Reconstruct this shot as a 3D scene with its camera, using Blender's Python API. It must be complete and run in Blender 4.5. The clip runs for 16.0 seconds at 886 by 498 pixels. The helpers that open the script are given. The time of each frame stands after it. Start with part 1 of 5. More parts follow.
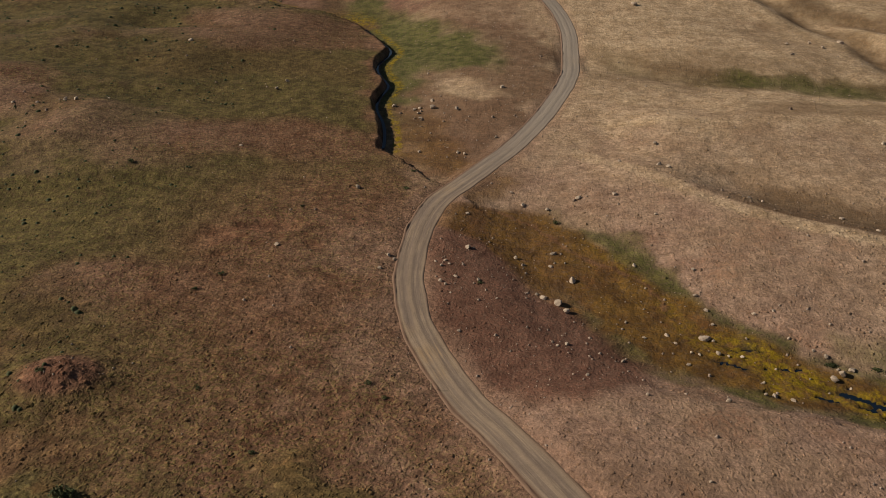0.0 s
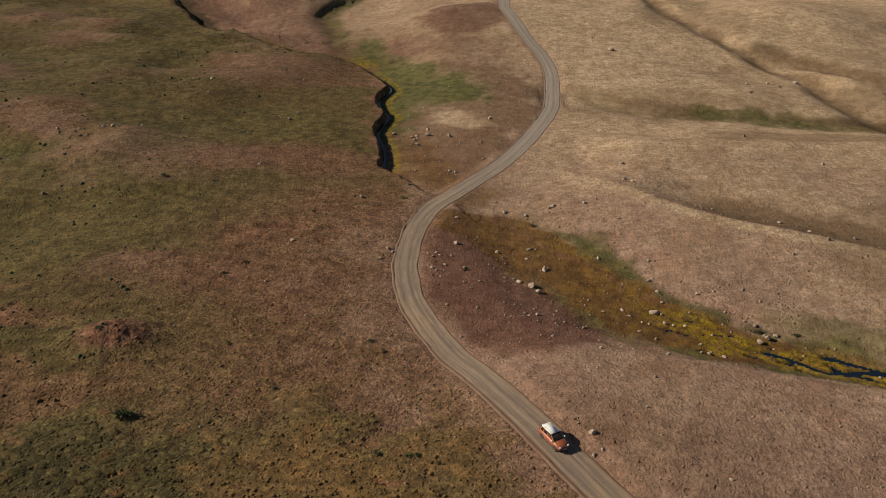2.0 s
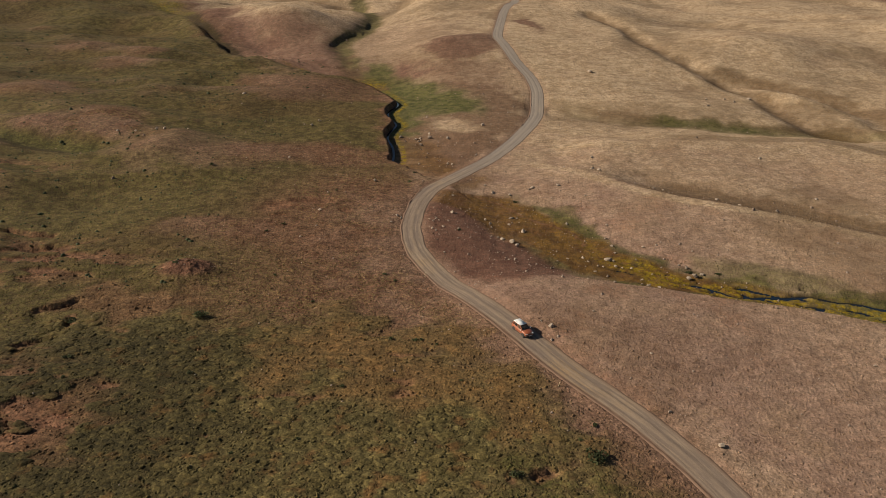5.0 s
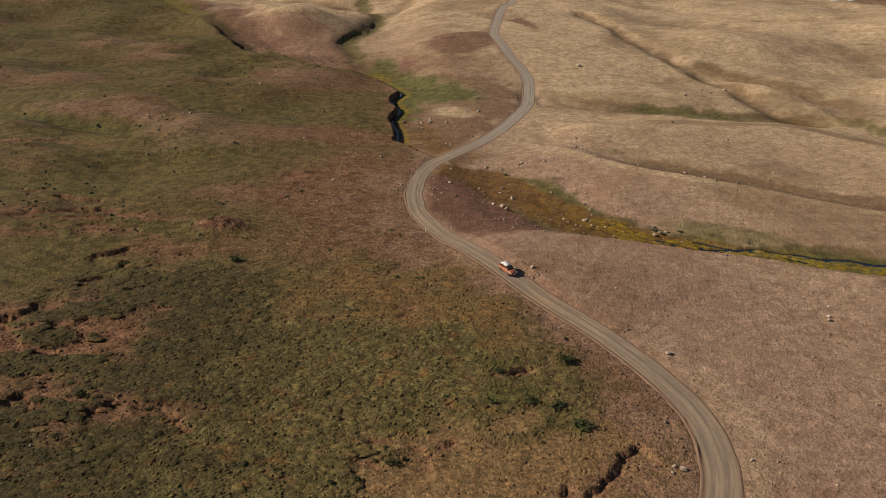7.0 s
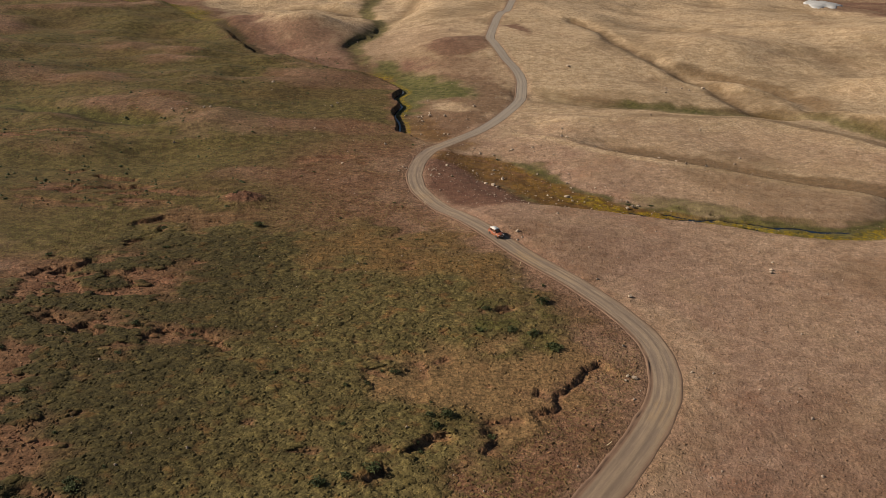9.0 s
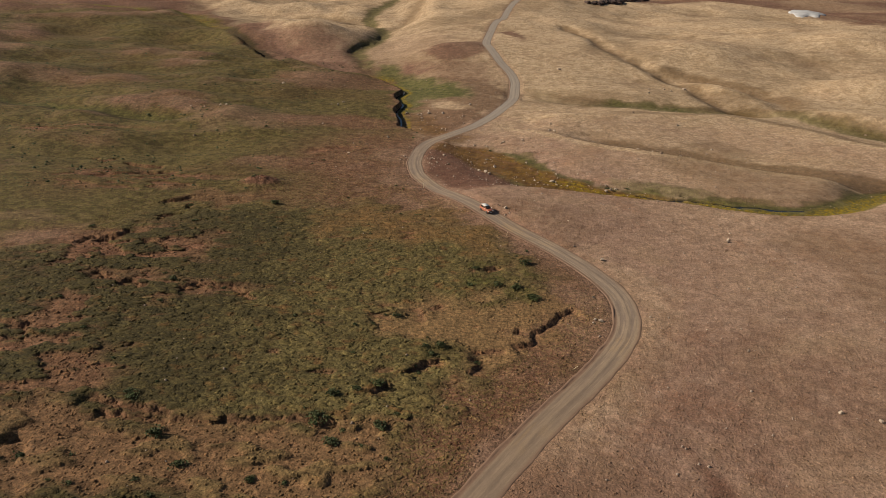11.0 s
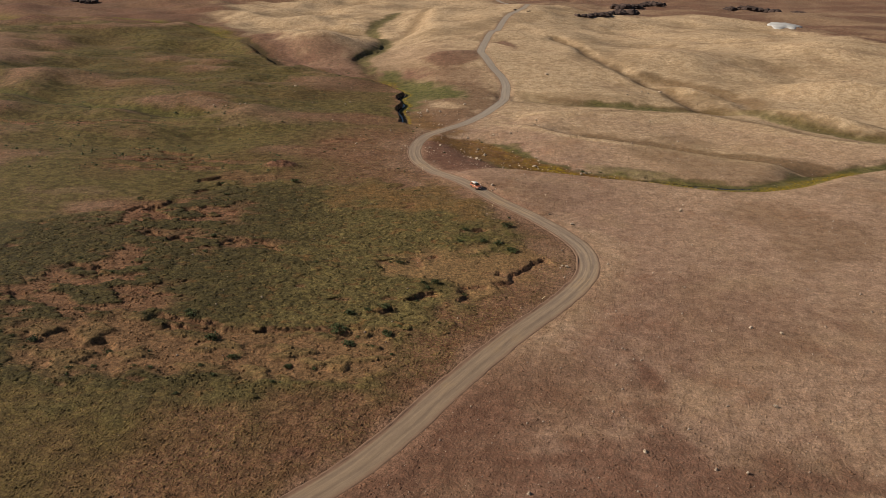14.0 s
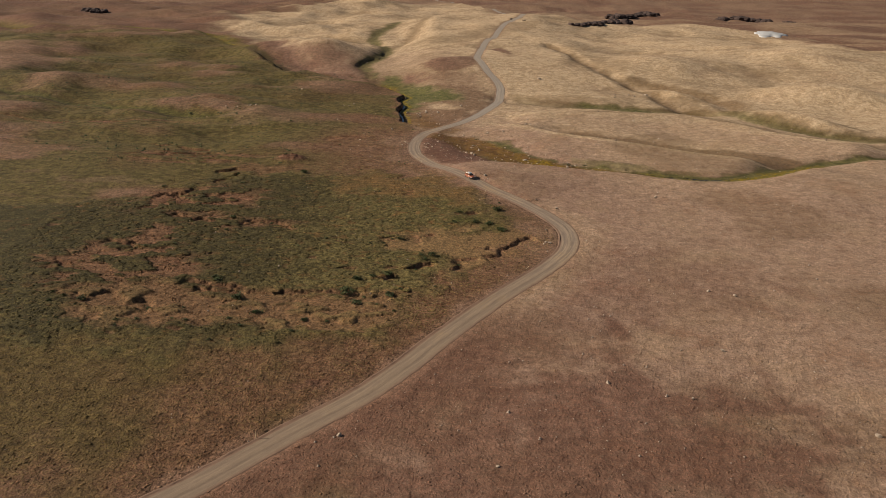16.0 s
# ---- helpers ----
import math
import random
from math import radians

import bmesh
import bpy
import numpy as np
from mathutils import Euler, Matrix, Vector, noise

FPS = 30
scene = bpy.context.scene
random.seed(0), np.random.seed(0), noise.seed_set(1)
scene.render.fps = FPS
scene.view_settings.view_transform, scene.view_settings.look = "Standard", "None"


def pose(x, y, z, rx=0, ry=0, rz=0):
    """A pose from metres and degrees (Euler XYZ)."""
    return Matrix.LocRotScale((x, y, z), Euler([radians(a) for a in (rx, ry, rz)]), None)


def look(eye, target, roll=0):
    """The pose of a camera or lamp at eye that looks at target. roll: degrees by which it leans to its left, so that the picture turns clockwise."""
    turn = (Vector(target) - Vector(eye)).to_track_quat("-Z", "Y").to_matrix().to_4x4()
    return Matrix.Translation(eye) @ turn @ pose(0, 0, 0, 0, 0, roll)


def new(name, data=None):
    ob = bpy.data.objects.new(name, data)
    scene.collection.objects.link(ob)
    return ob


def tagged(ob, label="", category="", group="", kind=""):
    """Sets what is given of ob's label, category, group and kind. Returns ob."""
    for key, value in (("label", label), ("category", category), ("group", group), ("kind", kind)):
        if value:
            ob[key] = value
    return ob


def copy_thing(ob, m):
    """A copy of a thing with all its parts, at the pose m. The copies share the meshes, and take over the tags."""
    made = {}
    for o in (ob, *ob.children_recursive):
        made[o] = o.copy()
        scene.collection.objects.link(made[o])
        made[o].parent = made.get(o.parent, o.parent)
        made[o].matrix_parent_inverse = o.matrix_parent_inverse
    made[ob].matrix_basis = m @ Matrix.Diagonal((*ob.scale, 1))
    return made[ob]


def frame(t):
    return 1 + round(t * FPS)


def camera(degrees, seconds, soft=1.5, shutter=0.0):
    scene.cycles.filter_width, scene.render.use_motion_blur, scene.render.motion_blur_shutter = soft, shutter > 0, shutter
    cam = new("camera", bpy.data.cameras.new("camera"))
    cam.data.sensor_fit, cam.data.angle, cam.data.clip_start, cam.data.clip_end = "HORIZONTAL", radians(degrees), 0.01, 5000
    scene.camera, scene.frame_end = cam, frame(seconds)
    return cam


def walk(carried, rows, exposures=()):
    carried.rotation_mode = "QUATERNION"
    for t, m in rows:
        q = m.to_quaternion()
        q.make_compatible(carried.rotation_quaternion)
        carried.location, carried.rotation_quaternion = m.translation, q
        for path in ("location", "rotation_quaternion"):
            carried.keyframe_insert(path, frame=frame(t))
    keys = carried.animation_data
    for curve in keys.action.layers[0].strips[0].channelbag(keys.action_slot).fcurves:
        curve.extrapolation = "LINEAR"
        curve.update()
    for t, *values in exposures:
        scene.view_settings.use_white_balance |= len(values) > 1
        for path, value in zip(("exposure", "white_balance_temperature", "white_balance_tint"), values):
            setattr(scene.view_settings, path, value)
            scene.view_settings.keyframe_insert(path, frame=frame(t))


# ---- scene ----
cam = camera(54.8, 16.0, soft=0.6)
METRES, EYE, TILT, LEAN, TURN = 203.0, 68.0, 0.0, 0.0, 0.0
ROWS = [
    (0.0, 0.0, 0.0, 0.0, 0.53, -30.01, -0.93),
    (0.5, 0.0023, -0.0298, 0.0015, 0.54, -29.06, -0.96),
    (1.0, 0.0051, -0.0596, 0.0029, 0.59, -28.11, -0.96),
    (1.5, 0.0071, -0.0893, 0.0046, 0.57, -27.16, -0.95),
    (2.0, 0.0081, -0.1184, 0.0067, 0.57, -26.25, -1.06),
    (2.5, 0.0094, -0.1485, 0.0083, 0.61, -25.34, -1.09),
    (3.0, 0.0102, -0.1799, 0.0098, 0.61, -24.49, -1.07),
    (3.5, 0.0106, -0.2122, 0.0106, 0.62, -23.91, -1.08),
    (4.0, 0.0113, -0.2451, 0.011, 0.65, -23.66, -1.08),
    (6.5, 0.017, -0.4121, 0.0148, 0.79, -23.17, -1.11),
    (7.0, 0.0181, -0.4447, 0.0158, 0.81, -23.04, -1.12),
    (7.5, 0.0199, -0.4777, 0.0167, 0.84, -22.89, -1.12),
    (8.0, 0.0212, -0.5104, 0.0172, 0.85, -22.71, -1.13),
    (8.5, 0.0232, -0.5423, 0.0183, 0.89, -22.52, -1.12),
    (9.0, 0.025, -0.5735, 0.0186, 0.91, -22.32, -1.11),
    (9.5, 0.0269, -0.6048, 0.0197, 0.93, -22.14, -1.11),
    (10.0, 0.0291, -0.6356, 0.0201, 0.96, -21.94, -1.11),
    (12.5, 0.0373, -0.7878, 0.023, 1.01, -21.0, -1.1),
    (13.0, 0.0389, -0.8176, 0.0239, 1.01, -20.84, -1.11),
    (13.5, 0.0407, -0.8476, 0.0248, 1.0, -20.67, -1.09),
    (14.0, 0.0424, -0.8777, 0.0257, 1.01, -20.52, -1.08),
    (14.5, 0.0442, -0.9075, 0.0264, 1.02, -20.35, -1.09),
    (15.0, 0.046, -0.9378, 0.0271, 1.01, -20.16, -1.09),
    (15.5, 0.0476, -0.9679, 0.0277, 1.01, -19.99, -1.11),
    (16.0, 0.0491, -0.9982, 0.0282, 1.01, -19.82, -1.1),
]
walk(cam, [(t, pose(0, 0, EYE, TILT, LEAN, TURN) @ pose(METRES * x, METRES * y, METRES * z, 90 + pitch, roll, yaw)) for t, x, y, z, yaw, pitch, roll in ROWS],
     exposures=[(0.0, 0.07), (1.0, 0.14), (3.5, 0.25), (7.0, 0.36), (16.0, 0.48)])

# ---- light ----
world = bpy.data.worlds.new("sky")
scene.world = world
world.use_nodes = True
wn = world.node_tree
sky = wn.nodes.new("ShaderNodeTexSky")
sky.sky_type, sky.sun_disc = "NISHITA", False
SUN_EL, SUN_AZ = radians(30), radians(272)
sky.sun_elevation, sky.sun_rotation = SUN_EL, SUN_AZ
sky.altitude = 600
wn.nodes["Background"].inputs["Strength"].default_value = 0.04
wn.links.new(sky.outputs["Color"], wn.nodes["Background"].inputs["Color"])

sun = new("sun", bpy.data.lights.new("sun", "SUN"))
sun.data.energy, sun.data.angle, sun.data.color = 5.0, radians(0.5), (1.0, 0.90, 0.755)
to_sun = Vector((math.sin(SUN_AZ) * math.cos(SUN_EL), math.cos(SUN_AZ) * math.cos(SUN_EL), math.sin(SUN_EL)))
sun.matrix_world = look(to_sun * 300, (0, 0, 0))


# ---- small tools ----
def smooth(a, b, v):
    k = np.clip((v - a) / (b - a), 0, 1)
    return k * k * (3 - 2 * k)


def lattice(seed):
    r = np.random.RandomState(seed)
    a = r.rand(256) * 2 * np.pi
    return r.permutation(256), np.cos(a), np.sin(a)


TABLES = {}


def perlin(x, y, size, seed=0):
    """Gradient noise, about -0.7 to 0.7, with bumps about size metres across."""
    if seed not in TABLES:
        TABLES[seed] = lattice(seed)
    perm, gx, gy = TABLES[seed]
    x, y = x / size, y / size
    xi, yi = np.floor(x).astype(np.int64), np.floor(y).astype(np.int64)
    xf, yf = x - xi, y - yi
    u, v = xf * xf * xf * (xf * (xf * 6 - 15) + 10), yf * yf * yf * (yf * (yf * 6 - 15) + 10)

    def corner(i, j):
        k = perm[(perm[(xi + i) & 255] + yi + j) & 255]
        return gx[k] * (xf - i) + gy[k] * (yf - j)
    low = corner(0, 0) * (1 - u) + corner(1, 0) * u
    high = corner(0, 1) * (1 - u) + corner(1, 1) * u
    return low * (1 - v) + high * v


def fbm(x, y, size, octaves=3, seed=0, gain=0.5):
    s, k = 0, 1.0
    for o in range(octaves):
        s = s + k * perlin(x + 17.3 * o, y - 9.1 * o, size / 2 ** o, seed + o)
        k *= gain
    return s


def curve_through(points, step=2.0):
    """Catmull-Rom samples through rows of numbers, about step metres apart."""
    p = np.array(points, float)
    p = np.vstack([2 * p[0] - p[1], p, 2 * p[-1] - p[-2]])
    out = []
    for a, b, c, d in zip(p, p[1:], p[2:], p[3:]):
        n = max(1, int(np.hypot(*(c - b)[:2]) / step))
        for k in np.arange(n) / n:
            out.append(0.5 * (2 * b + (c - a) * k + (2 * a - 5 * b + 4 * c - d) * k * k + (3 * b - a - 3 * c + d) * k ** 3))
    return np.array(out + [p[-2]])


def along(x, y, line, reach):
    """For each place: distance to the line (left of it positive), the length along it, and the line's third column there; places past reach get reach."""
    shape = x.shape
    x, y = x.ravel(), y.ravel()
    dist, run, third = np.full(x.shape, float(reach)), np.zeros(x.shape), np.full(x.shape, line[0][2] if line.shape[1] > 2 else 0.0)
    lo, hi = line[:, :2].min(0) - reach, line[:, :2].max(0) + reach
    near = np.nonzero((x > lo[0]) & (x < hi[0]) & (y > lo[1]) & (y < hi[1]))[0]
    px, py = x[near], y[near]
    best, side, r_, t_ = np.full(px.shape, float(reach)), np.ones(px.shape), np.zeros(px.shape), np.full(px.shape, third[0] if len(third) else 0.0)
    length = 0.0
    for a, b in zip(line, line[1:]):
        dx, dy = b[0] - a[0], b[1] - a[1]
        l2 = dx * dx + dy * dy
        if l2 == 0:
            continue
        cut = np.nonzero((px > min(a[0], b[0]) - reach) & (px < max(a[0], b[0]) + reach) & (py > min(a[1], b[1]) - reach) & (py < max(a[1], b[1]) + reach))[0]
        qx, qy = px[cut] - a[0], py[cut] - a[1]
        k = np.clip((qx * dx + qy * dy) / l2, 0, 1)
        d = np.hypot(qx - k * dx, qy - k * dy)
        ok = d < best[cut]
        hit = cut[ok]
        best[hit] = d[ok]
        side[hit] = np.where(dx * qy[ok] - dy * qx[ok] >= 0, 1, -1)
        r_[hit] = length + k[ok] * math.sqrt(l2)
        if line.shape[1] > 2:
            t_[hit] = a[2] + k[ok] * (b[2] - a[2])
        length += math.sqrt(l2)
    dist[near], run[near], third[near] = best * side, r_, t_
    return dist.reshape(shape), run.reshape(shape), third.reshape(shape)


def inside(x, y, poly):
    """Metres inside a closed outline (negative outside), smooth near its edge."""
    ring = curve_through(list(poly) + [poly[0]], 4.0)
    d = np.abs(along(x, y, ring, 60.0)[0])
    odd = np.zeros(x.shape, bool)
    for (ax, ay), (bx, by) in zip(ring, ring[1:]):
        if ay != by:
            odd ^= ((ay > y) != (by > y)) & (x < (bx - ax) * (y - ay) / (by - ay) + ax)
    return np.where(odd, d, -d)


# ---- the plan: lines and outlines, in metres ----
ROAD_SOUTH = [
    (-140, -205), (-75, -152), (-41, -121), (-27, -106.6), (-13.9, -89.6), (-4.4, -78), (2.2, -67.4), (8.1, -56.3), (19.4, -37), (30.1, -20.4),
    (34.8, -12.2), (38.1, -4.9), (39.8, 3.6)]
ROAD_MIDDLE = [(39.4, 13.2), (35.6, 24.2), (29.1, 36.3), (20.2, 48.7), (12.3, 61.8), (6.9, 71.2), (2.4, 78.8), (-2.3, 90.2),
    (-4.0, 97), (-4.8, 104), (-4.7, 111), (-3.6, 120.5), (-1.1, 129.6), (3.2, 137), (8.2, 146), (14.6, 157.6)]
ROAD_NORTH = [(22.6, 175.6), (29.2, 196.5), (32, 220),
    (32.4, 232), (31, 244), (26.8, 261), (23, 285), (22, 300), (24.5, 330), (28, 366), (35, 397), (42.5, 448), (52, 484), (60, 510), (66, 540), (66, 600), (64, 660), (60, 712), (42, 798), (3, 964), (-40, 1100)]
ROAD = curve_through(ROAD_SOUTH + ROAD_MIDDLE + ROAD_NORTH, 0.7)
STREAM = curve_through([
    (-430, 560), (-330, 500), (-262, 490), (-202, 478), (-173, 433), (-153, 405), (-133, 375), (-116, 346), (-100, 319), (-80, 289), (-60, 267), (-45, 256), (-33, 253), (-27, 249), (-22, 241), (-17.5, 230),
    (-14.2, 219), (-16.6, 206), (-15.4, 198), (-13, 191), (-14.6, 183), (-14.6, 176.7), (-12.9, 170.1), (-12.0, 163.8),
    (-11.8, 157.8), (-11.8, 154.1), (-9.4, 151.0), (-6.0, 147.2), (-4.0, 143.4), (-0.5, 138.0)], 1.0)
BROOK = curve_through([(-29, 250, 1), (-35, 268, 1.2), (-39, 286, 1.6), (-46, 312, 1.9), (-46, 322, 2.1), (-42, 332, 1.9), (-39, 341, 1.6), (-36.5, 363, 1.8), (-38, 386, 1.4), (-48, 428, 1.2), (-53, 490, 1), (-40, 560, 0.5)], 3.0)
BROOK_ARM = curve_through([(-38, 345, 0.6), (-34, 388, 1.0), (-26, 421, 1.2), (-21, 498, 0.8), (-14, 560, 0.3)], 4.0)
# steep banks: the western side stands, the eastern one falls
CLIFFS = [curve_through([(-51, 314), (-48.5, 323), (-44.5, 332), (-41, 340)], 1.5), curve_through([(-40, 352), (-38.5, 360), (-38.5, 372)], 1.5)]
RIM = curve_through([(40, 760), (62, 640), (97, 548), (148, 514), (212, 545), (250, 503), (257, 458), (297, 384), (335, 300), (390, 150), (460, -100)], 8.0)
MARSH = curve_through([
    (2.5, 124.5, 5.0), (10, 122, 8), (16, 116.5, 9), (21, 109.5, 8.8), (26, 101.5, 8.6), (31.5, 93.5, 8.2), (37.5, 88, 7), (45, 84, 6), (55, 80, 4.8),
    (66, 75.5, 4), (82, 70.5, 5.5), (97, 67, 5.5), (110, 72, 5.5), (123, 84, 5), (136, 93, 3), (150, 98, 2.5), (168, 103, 2), (230, 112, 2)], 2.0)
CHANNEL = curve_through([
    (20.7, 121.6), (24.3, 115.5), (27.1, 111.2), (30.3, 105.7), (32.0, 99.1), (33.5, 93.7), (36.5, 91.0), (41.1, 88.2), (44.0, 86.1), (48.4, 82.9), (52.9, 79.6),
    (60, 76.5), (66, 74.3), (82, 68.5), (97, 65), (110, 70), (123, 82), (136, 91)], 1.5)
GULLY = curve_through([(70, 366), (77, 336), (84, 290), (94, 257), (103, 240), (108.5, 225), (111, 207), (116, 194), (125, 186)], 4.0)
VALE = curve_through([(34, 208), (49, 200), (61, 195), (74, 193), (86, 190), (103, 188), (120, 188), (131, 185), (138, 174), (147, 161), (158, 151), (170, 144), (190, 137), (260, 120)], 4.0)
CREST_A = curve_through([(33, 166), (46, 164.5), (57, 163.5), (82, 166), (105, 167), (114, 161), (122, 153), (131, 143), (141, 130), (156, 121), (174, 117)], 4.0)
CREST_B = curve_through([(27, 152), (36, 141), (53, 125), (73, 114.5), (91, 103.5), (109, 94.5), (122, 89)], 4.0)
FOLD = curve_through([(52, 138), (59, 132.5), (77, 122), (95, 110), (112, 100), (126, 93)], 4.0)
CREST_C = curve_through([(7, 81), (16, 77), (25, 76.5), (40, 74), (54, 69), (66, 66), (80, 61), (95, 58), (110, 62), (124, 74), (140, 84)], 4.0)
BACKVALE = curve_through([(-190, 458), (-142, 455), (-110, 476), (-74, 462), (-52, 430)], 5.0)
KNOBS = curve_through([(104, 249), (120, 235), (129, 226), (135, 216), (140, 206), (138, 195)], 5.0)
# thin line of shade behind the lower knob, drawn only as colour
KNOB_SHADE = curve_through([(133, 192), (147, 187), (161, 179), (172, 166), (183, 153)], 4.0)
SIDE_VALLEY = curve_through([(-330, 262), (-208, 203), (-190, 196), (-166, 186.5), (-146, 178), (-126, 170), (-112, 165.5), (-96, 160)], 5.0)
BOG = [(-130, -58), (-128, 8), (-75, 31), (-58, 57), (-38, 59), (-10, 61), (13, 45), (20, 27), (25, 10), (18, -6), (6, -23), (-1, -46), (-11, -58), (-42, -60), (-78, -58)]
BASIN = [(-4, 6), (10, 8), (25, 12), (30, 9), (27, 1), (21.5, -10), (15, -14), (9, -15), (3, -12), (-3, -6)]
THICKET = [(8, 26), (19, 27), (25, 15), (22, 4), (13, 2), (7, 9)]
RUSTY = [(-26, 58), (-12, 60), (4, 56), (14, 44), (16, 32), (4, 34), (-8, 38), (-22, 44)]
GRAVEL_BANK = [(-101, 321), (-84, 313), (-65, 295), (-49, 281), (-35, 269), (-30, 258), (-38, 257), (-54, 264), (-72, 282), (-90, 304)]
RUNNEL = curve_through([(8, 129), (15, 124), (20, 116), (25, 111), (29.5, 107), (31.5, 100)], 1.5)
HILL_FOOT = [(-112, 340), (-98, 348), (-76, 345), (-58, 336), (-50, 318), (-40, 284), (-48, 280), (-66, 294), (-86, 312), (-104, 324)]
SCOOP = [(-9, 286), (4, 299), (16, 305), (20.5, 292), (20, 276), (13, 264), (0, 266)]
FAR_FACE = [(-12, 252), (2, 262), (22, 258), (27, 240), (24, 222), (8, 228), (-4, 238)]
GLEN = [(-10, 152), (2, 143), (10, 153), (18, 169), (25, 190), (28, 210), (26, 226), (12, 236), (-4, 240), (-10, 225), (-8, 190), (-9, 165)]
PALE_KNOLL = [(-4, 192), (2, 198), (8, 189), (12, 181), (4, 180)]
DARK_PLAIN = [(-900, 520), (-430, 480), (-300, 478), (-235, 474), (-180, 462), (-160, 490), (-195, 560), (-200, 640), (-160, 760), (-220, 1000), (-900, 1300)]
MEADOW = [(-34, 262), (-27, 274), (-16, 256), (0, 234), (10, 222), (13, 203), (4, 201), (-6, 203), (-11, 190), (-13, 205), (-14, 216), (-19, 240)]
UMBER = [(-3, 122), (2, 123), (8, 116), (14, 107), (19, 99), (24, 92), (28, 86), (25, 80.5), (17, 76), (9, 75), (2.5, 84), (-1.5, 94), (-3.5, 103), (-3.5, 112)]
ERODED = [(-41.6, -36), (-26.4, -36.1), (-11.3, -36.3), (-1.2, -36.9), (-0.9, -47.5), (-5.4, -53), (-12.4, -55), (-27, -53.3), (-45, -53.6), (-57, -55), (-65.4, -49), (-72.6, -34.8), (-61.8, -33.9), (-54.5, -28.8)]
TORN = [(-86, -17), (-73, -4), (-64, 14), (-48, 10), (-52, -10), (-45, -26), (-56, -36), (-78, -37)]
BOG_SCARPS = [
    ([(17.0, -10.4), (19.7, -9.5), (21.4, -8.5), (21.3, -5.7), (23.3, -3.2), (24.8, -1.5), (26.5, 1.2), (28.1, 3.4), (29.7, 4.9), (32.8, 6)], 0.75, 5),
    ([(17.8, -6.0), (18.4, -5.1), (19.6, -3.2)], 0.7, 2), ([(10.0, -12.9), (13.3, -12.3), (16.8, -12.1)], 0.6, 3),
    ([(-45, -33.4), (-39, -34.9), (-31.6, -35.6), (-23.5, -35.4), (-15.5, -34.7), (-7.3, -36.1)], 0.8, 4), ([(-47, 9.8), (-40.7, 11.9), (-35, 10.4), (-32, 7.4), (-30, 4.4)], 0.9, 3),
    ([(-1.1, -20.9), (1.6, -18.9), (2.7, -17.2), (6.4, -16.4)], 1.1, 3), ([(-5.6, -27.5), (-3.9, -26), (-2.8, -23.3)], 1.1, 3), ([(10, -21.6), (11.4, -18.2), (10.5, -15.2)], 0.7, 3),
    ([(13, 21.6), (17.3, 23.6)], 0.7, 2)]
MORE_SCARPS = [
    ([(-77, 33), (-74, 37), (-66.5, 37.5)], 0.8, 3), ([(-75, -5), (-68.4, -7.7), (-65, -13.5)], 0.9, 3), ([(-55, -40.3), (-51.3, -42.2), (-50.3, -48.3)], 0.9, 3),
    ([(-62, -36.2), (-58.4, -40.4), (-56, -42.5)], 0.8, 3), ([(-95, 87), (-88, 90), (-78, 94)], 0.7, 3),
    ([(-0.8, 3.6), (1.4, 2.5), (2.4, -1.6)], 0.5, 3),
    ([(2.2, 3), (4, 4.2), (6, 5.4)], 0.5, 2)]
WEST_SCARPS = [
    ([(-103.1, 107), (-102.1, 108.9), (-99.3, 105.9)], 0.9, 3), ([(-90.7, 100.9), (-89.2, 103), (-83.6, 101.1), (-78.1, 101.4)], 1.0, 3), ([(-83.5, 95.6), (-78.7, 93.7), (-77.1, 96.1)], 0.9, 3),
    ([(-67.4, 63.3), (-63.5, 65.4), (-60.6, 68.8)], 0.9, 3), ([(-73.4, 34.3), (-71.9, 37.4), (-68.5, 37.9), (-67.1, 42.8)], 1.0, 3), ([(-62.5, 34.5), (-58.6, 34.6), (-55.6, 32), (-52.6, 28.7)], 1.0, 3),
    ([(-65, 17.5), (-63.1, 16.4), (-60.6, 14.8)], 1.1, 3), ([(-57.8, 13.4), (-54.9, 11.8), (-52.1, 9.3)], 1.1, 3)]
HEATH_SCARPS = [
    ([(-60.3, 59.9), (-59.1, 61.4), (-56.4, 56.8)], 0.8, 3), ([(-65, 50.3), (-61.6, 52.8)], 0.8, 3),
    ([(-69.8, -6.9), (-67.1, -5.8)], 0.8, 3), ([(-80.5, -22.5), (-78.4, -20.9), (-74.6, -22.8)], 0.9, 3), ([(-99.3, 103.4), (-96.1, 108.1)], 0.8, 3),
    ([(-179.6, 150.8), (-170.4, 148.7), (-157.3, 140.9)], 1.2, 4), ([(-47.9, -29.6), (-41, -32.4), (-33.2, -34.2)], 0.9, 3)]
SCARPS = BOG_SCARPS + MORE_SCARPS + WEST_SCARPS + HEATH_SCARPS


def rolling(x, y):
    """Low swells of the western heath, longer from west to east."""
    return fbm(0.5 * x + 0.2 * y, y, 46, 3, 17)


def past_rim(x, y):
    """Metres past the edge of the upland, negative on it."""
    d = along(x, y, RIM, 500.0)[0]
    return np.where(d >= 499.9, np.where((x > 240) & (y > -100) | (y > 900), 400.0, -400.0), d)


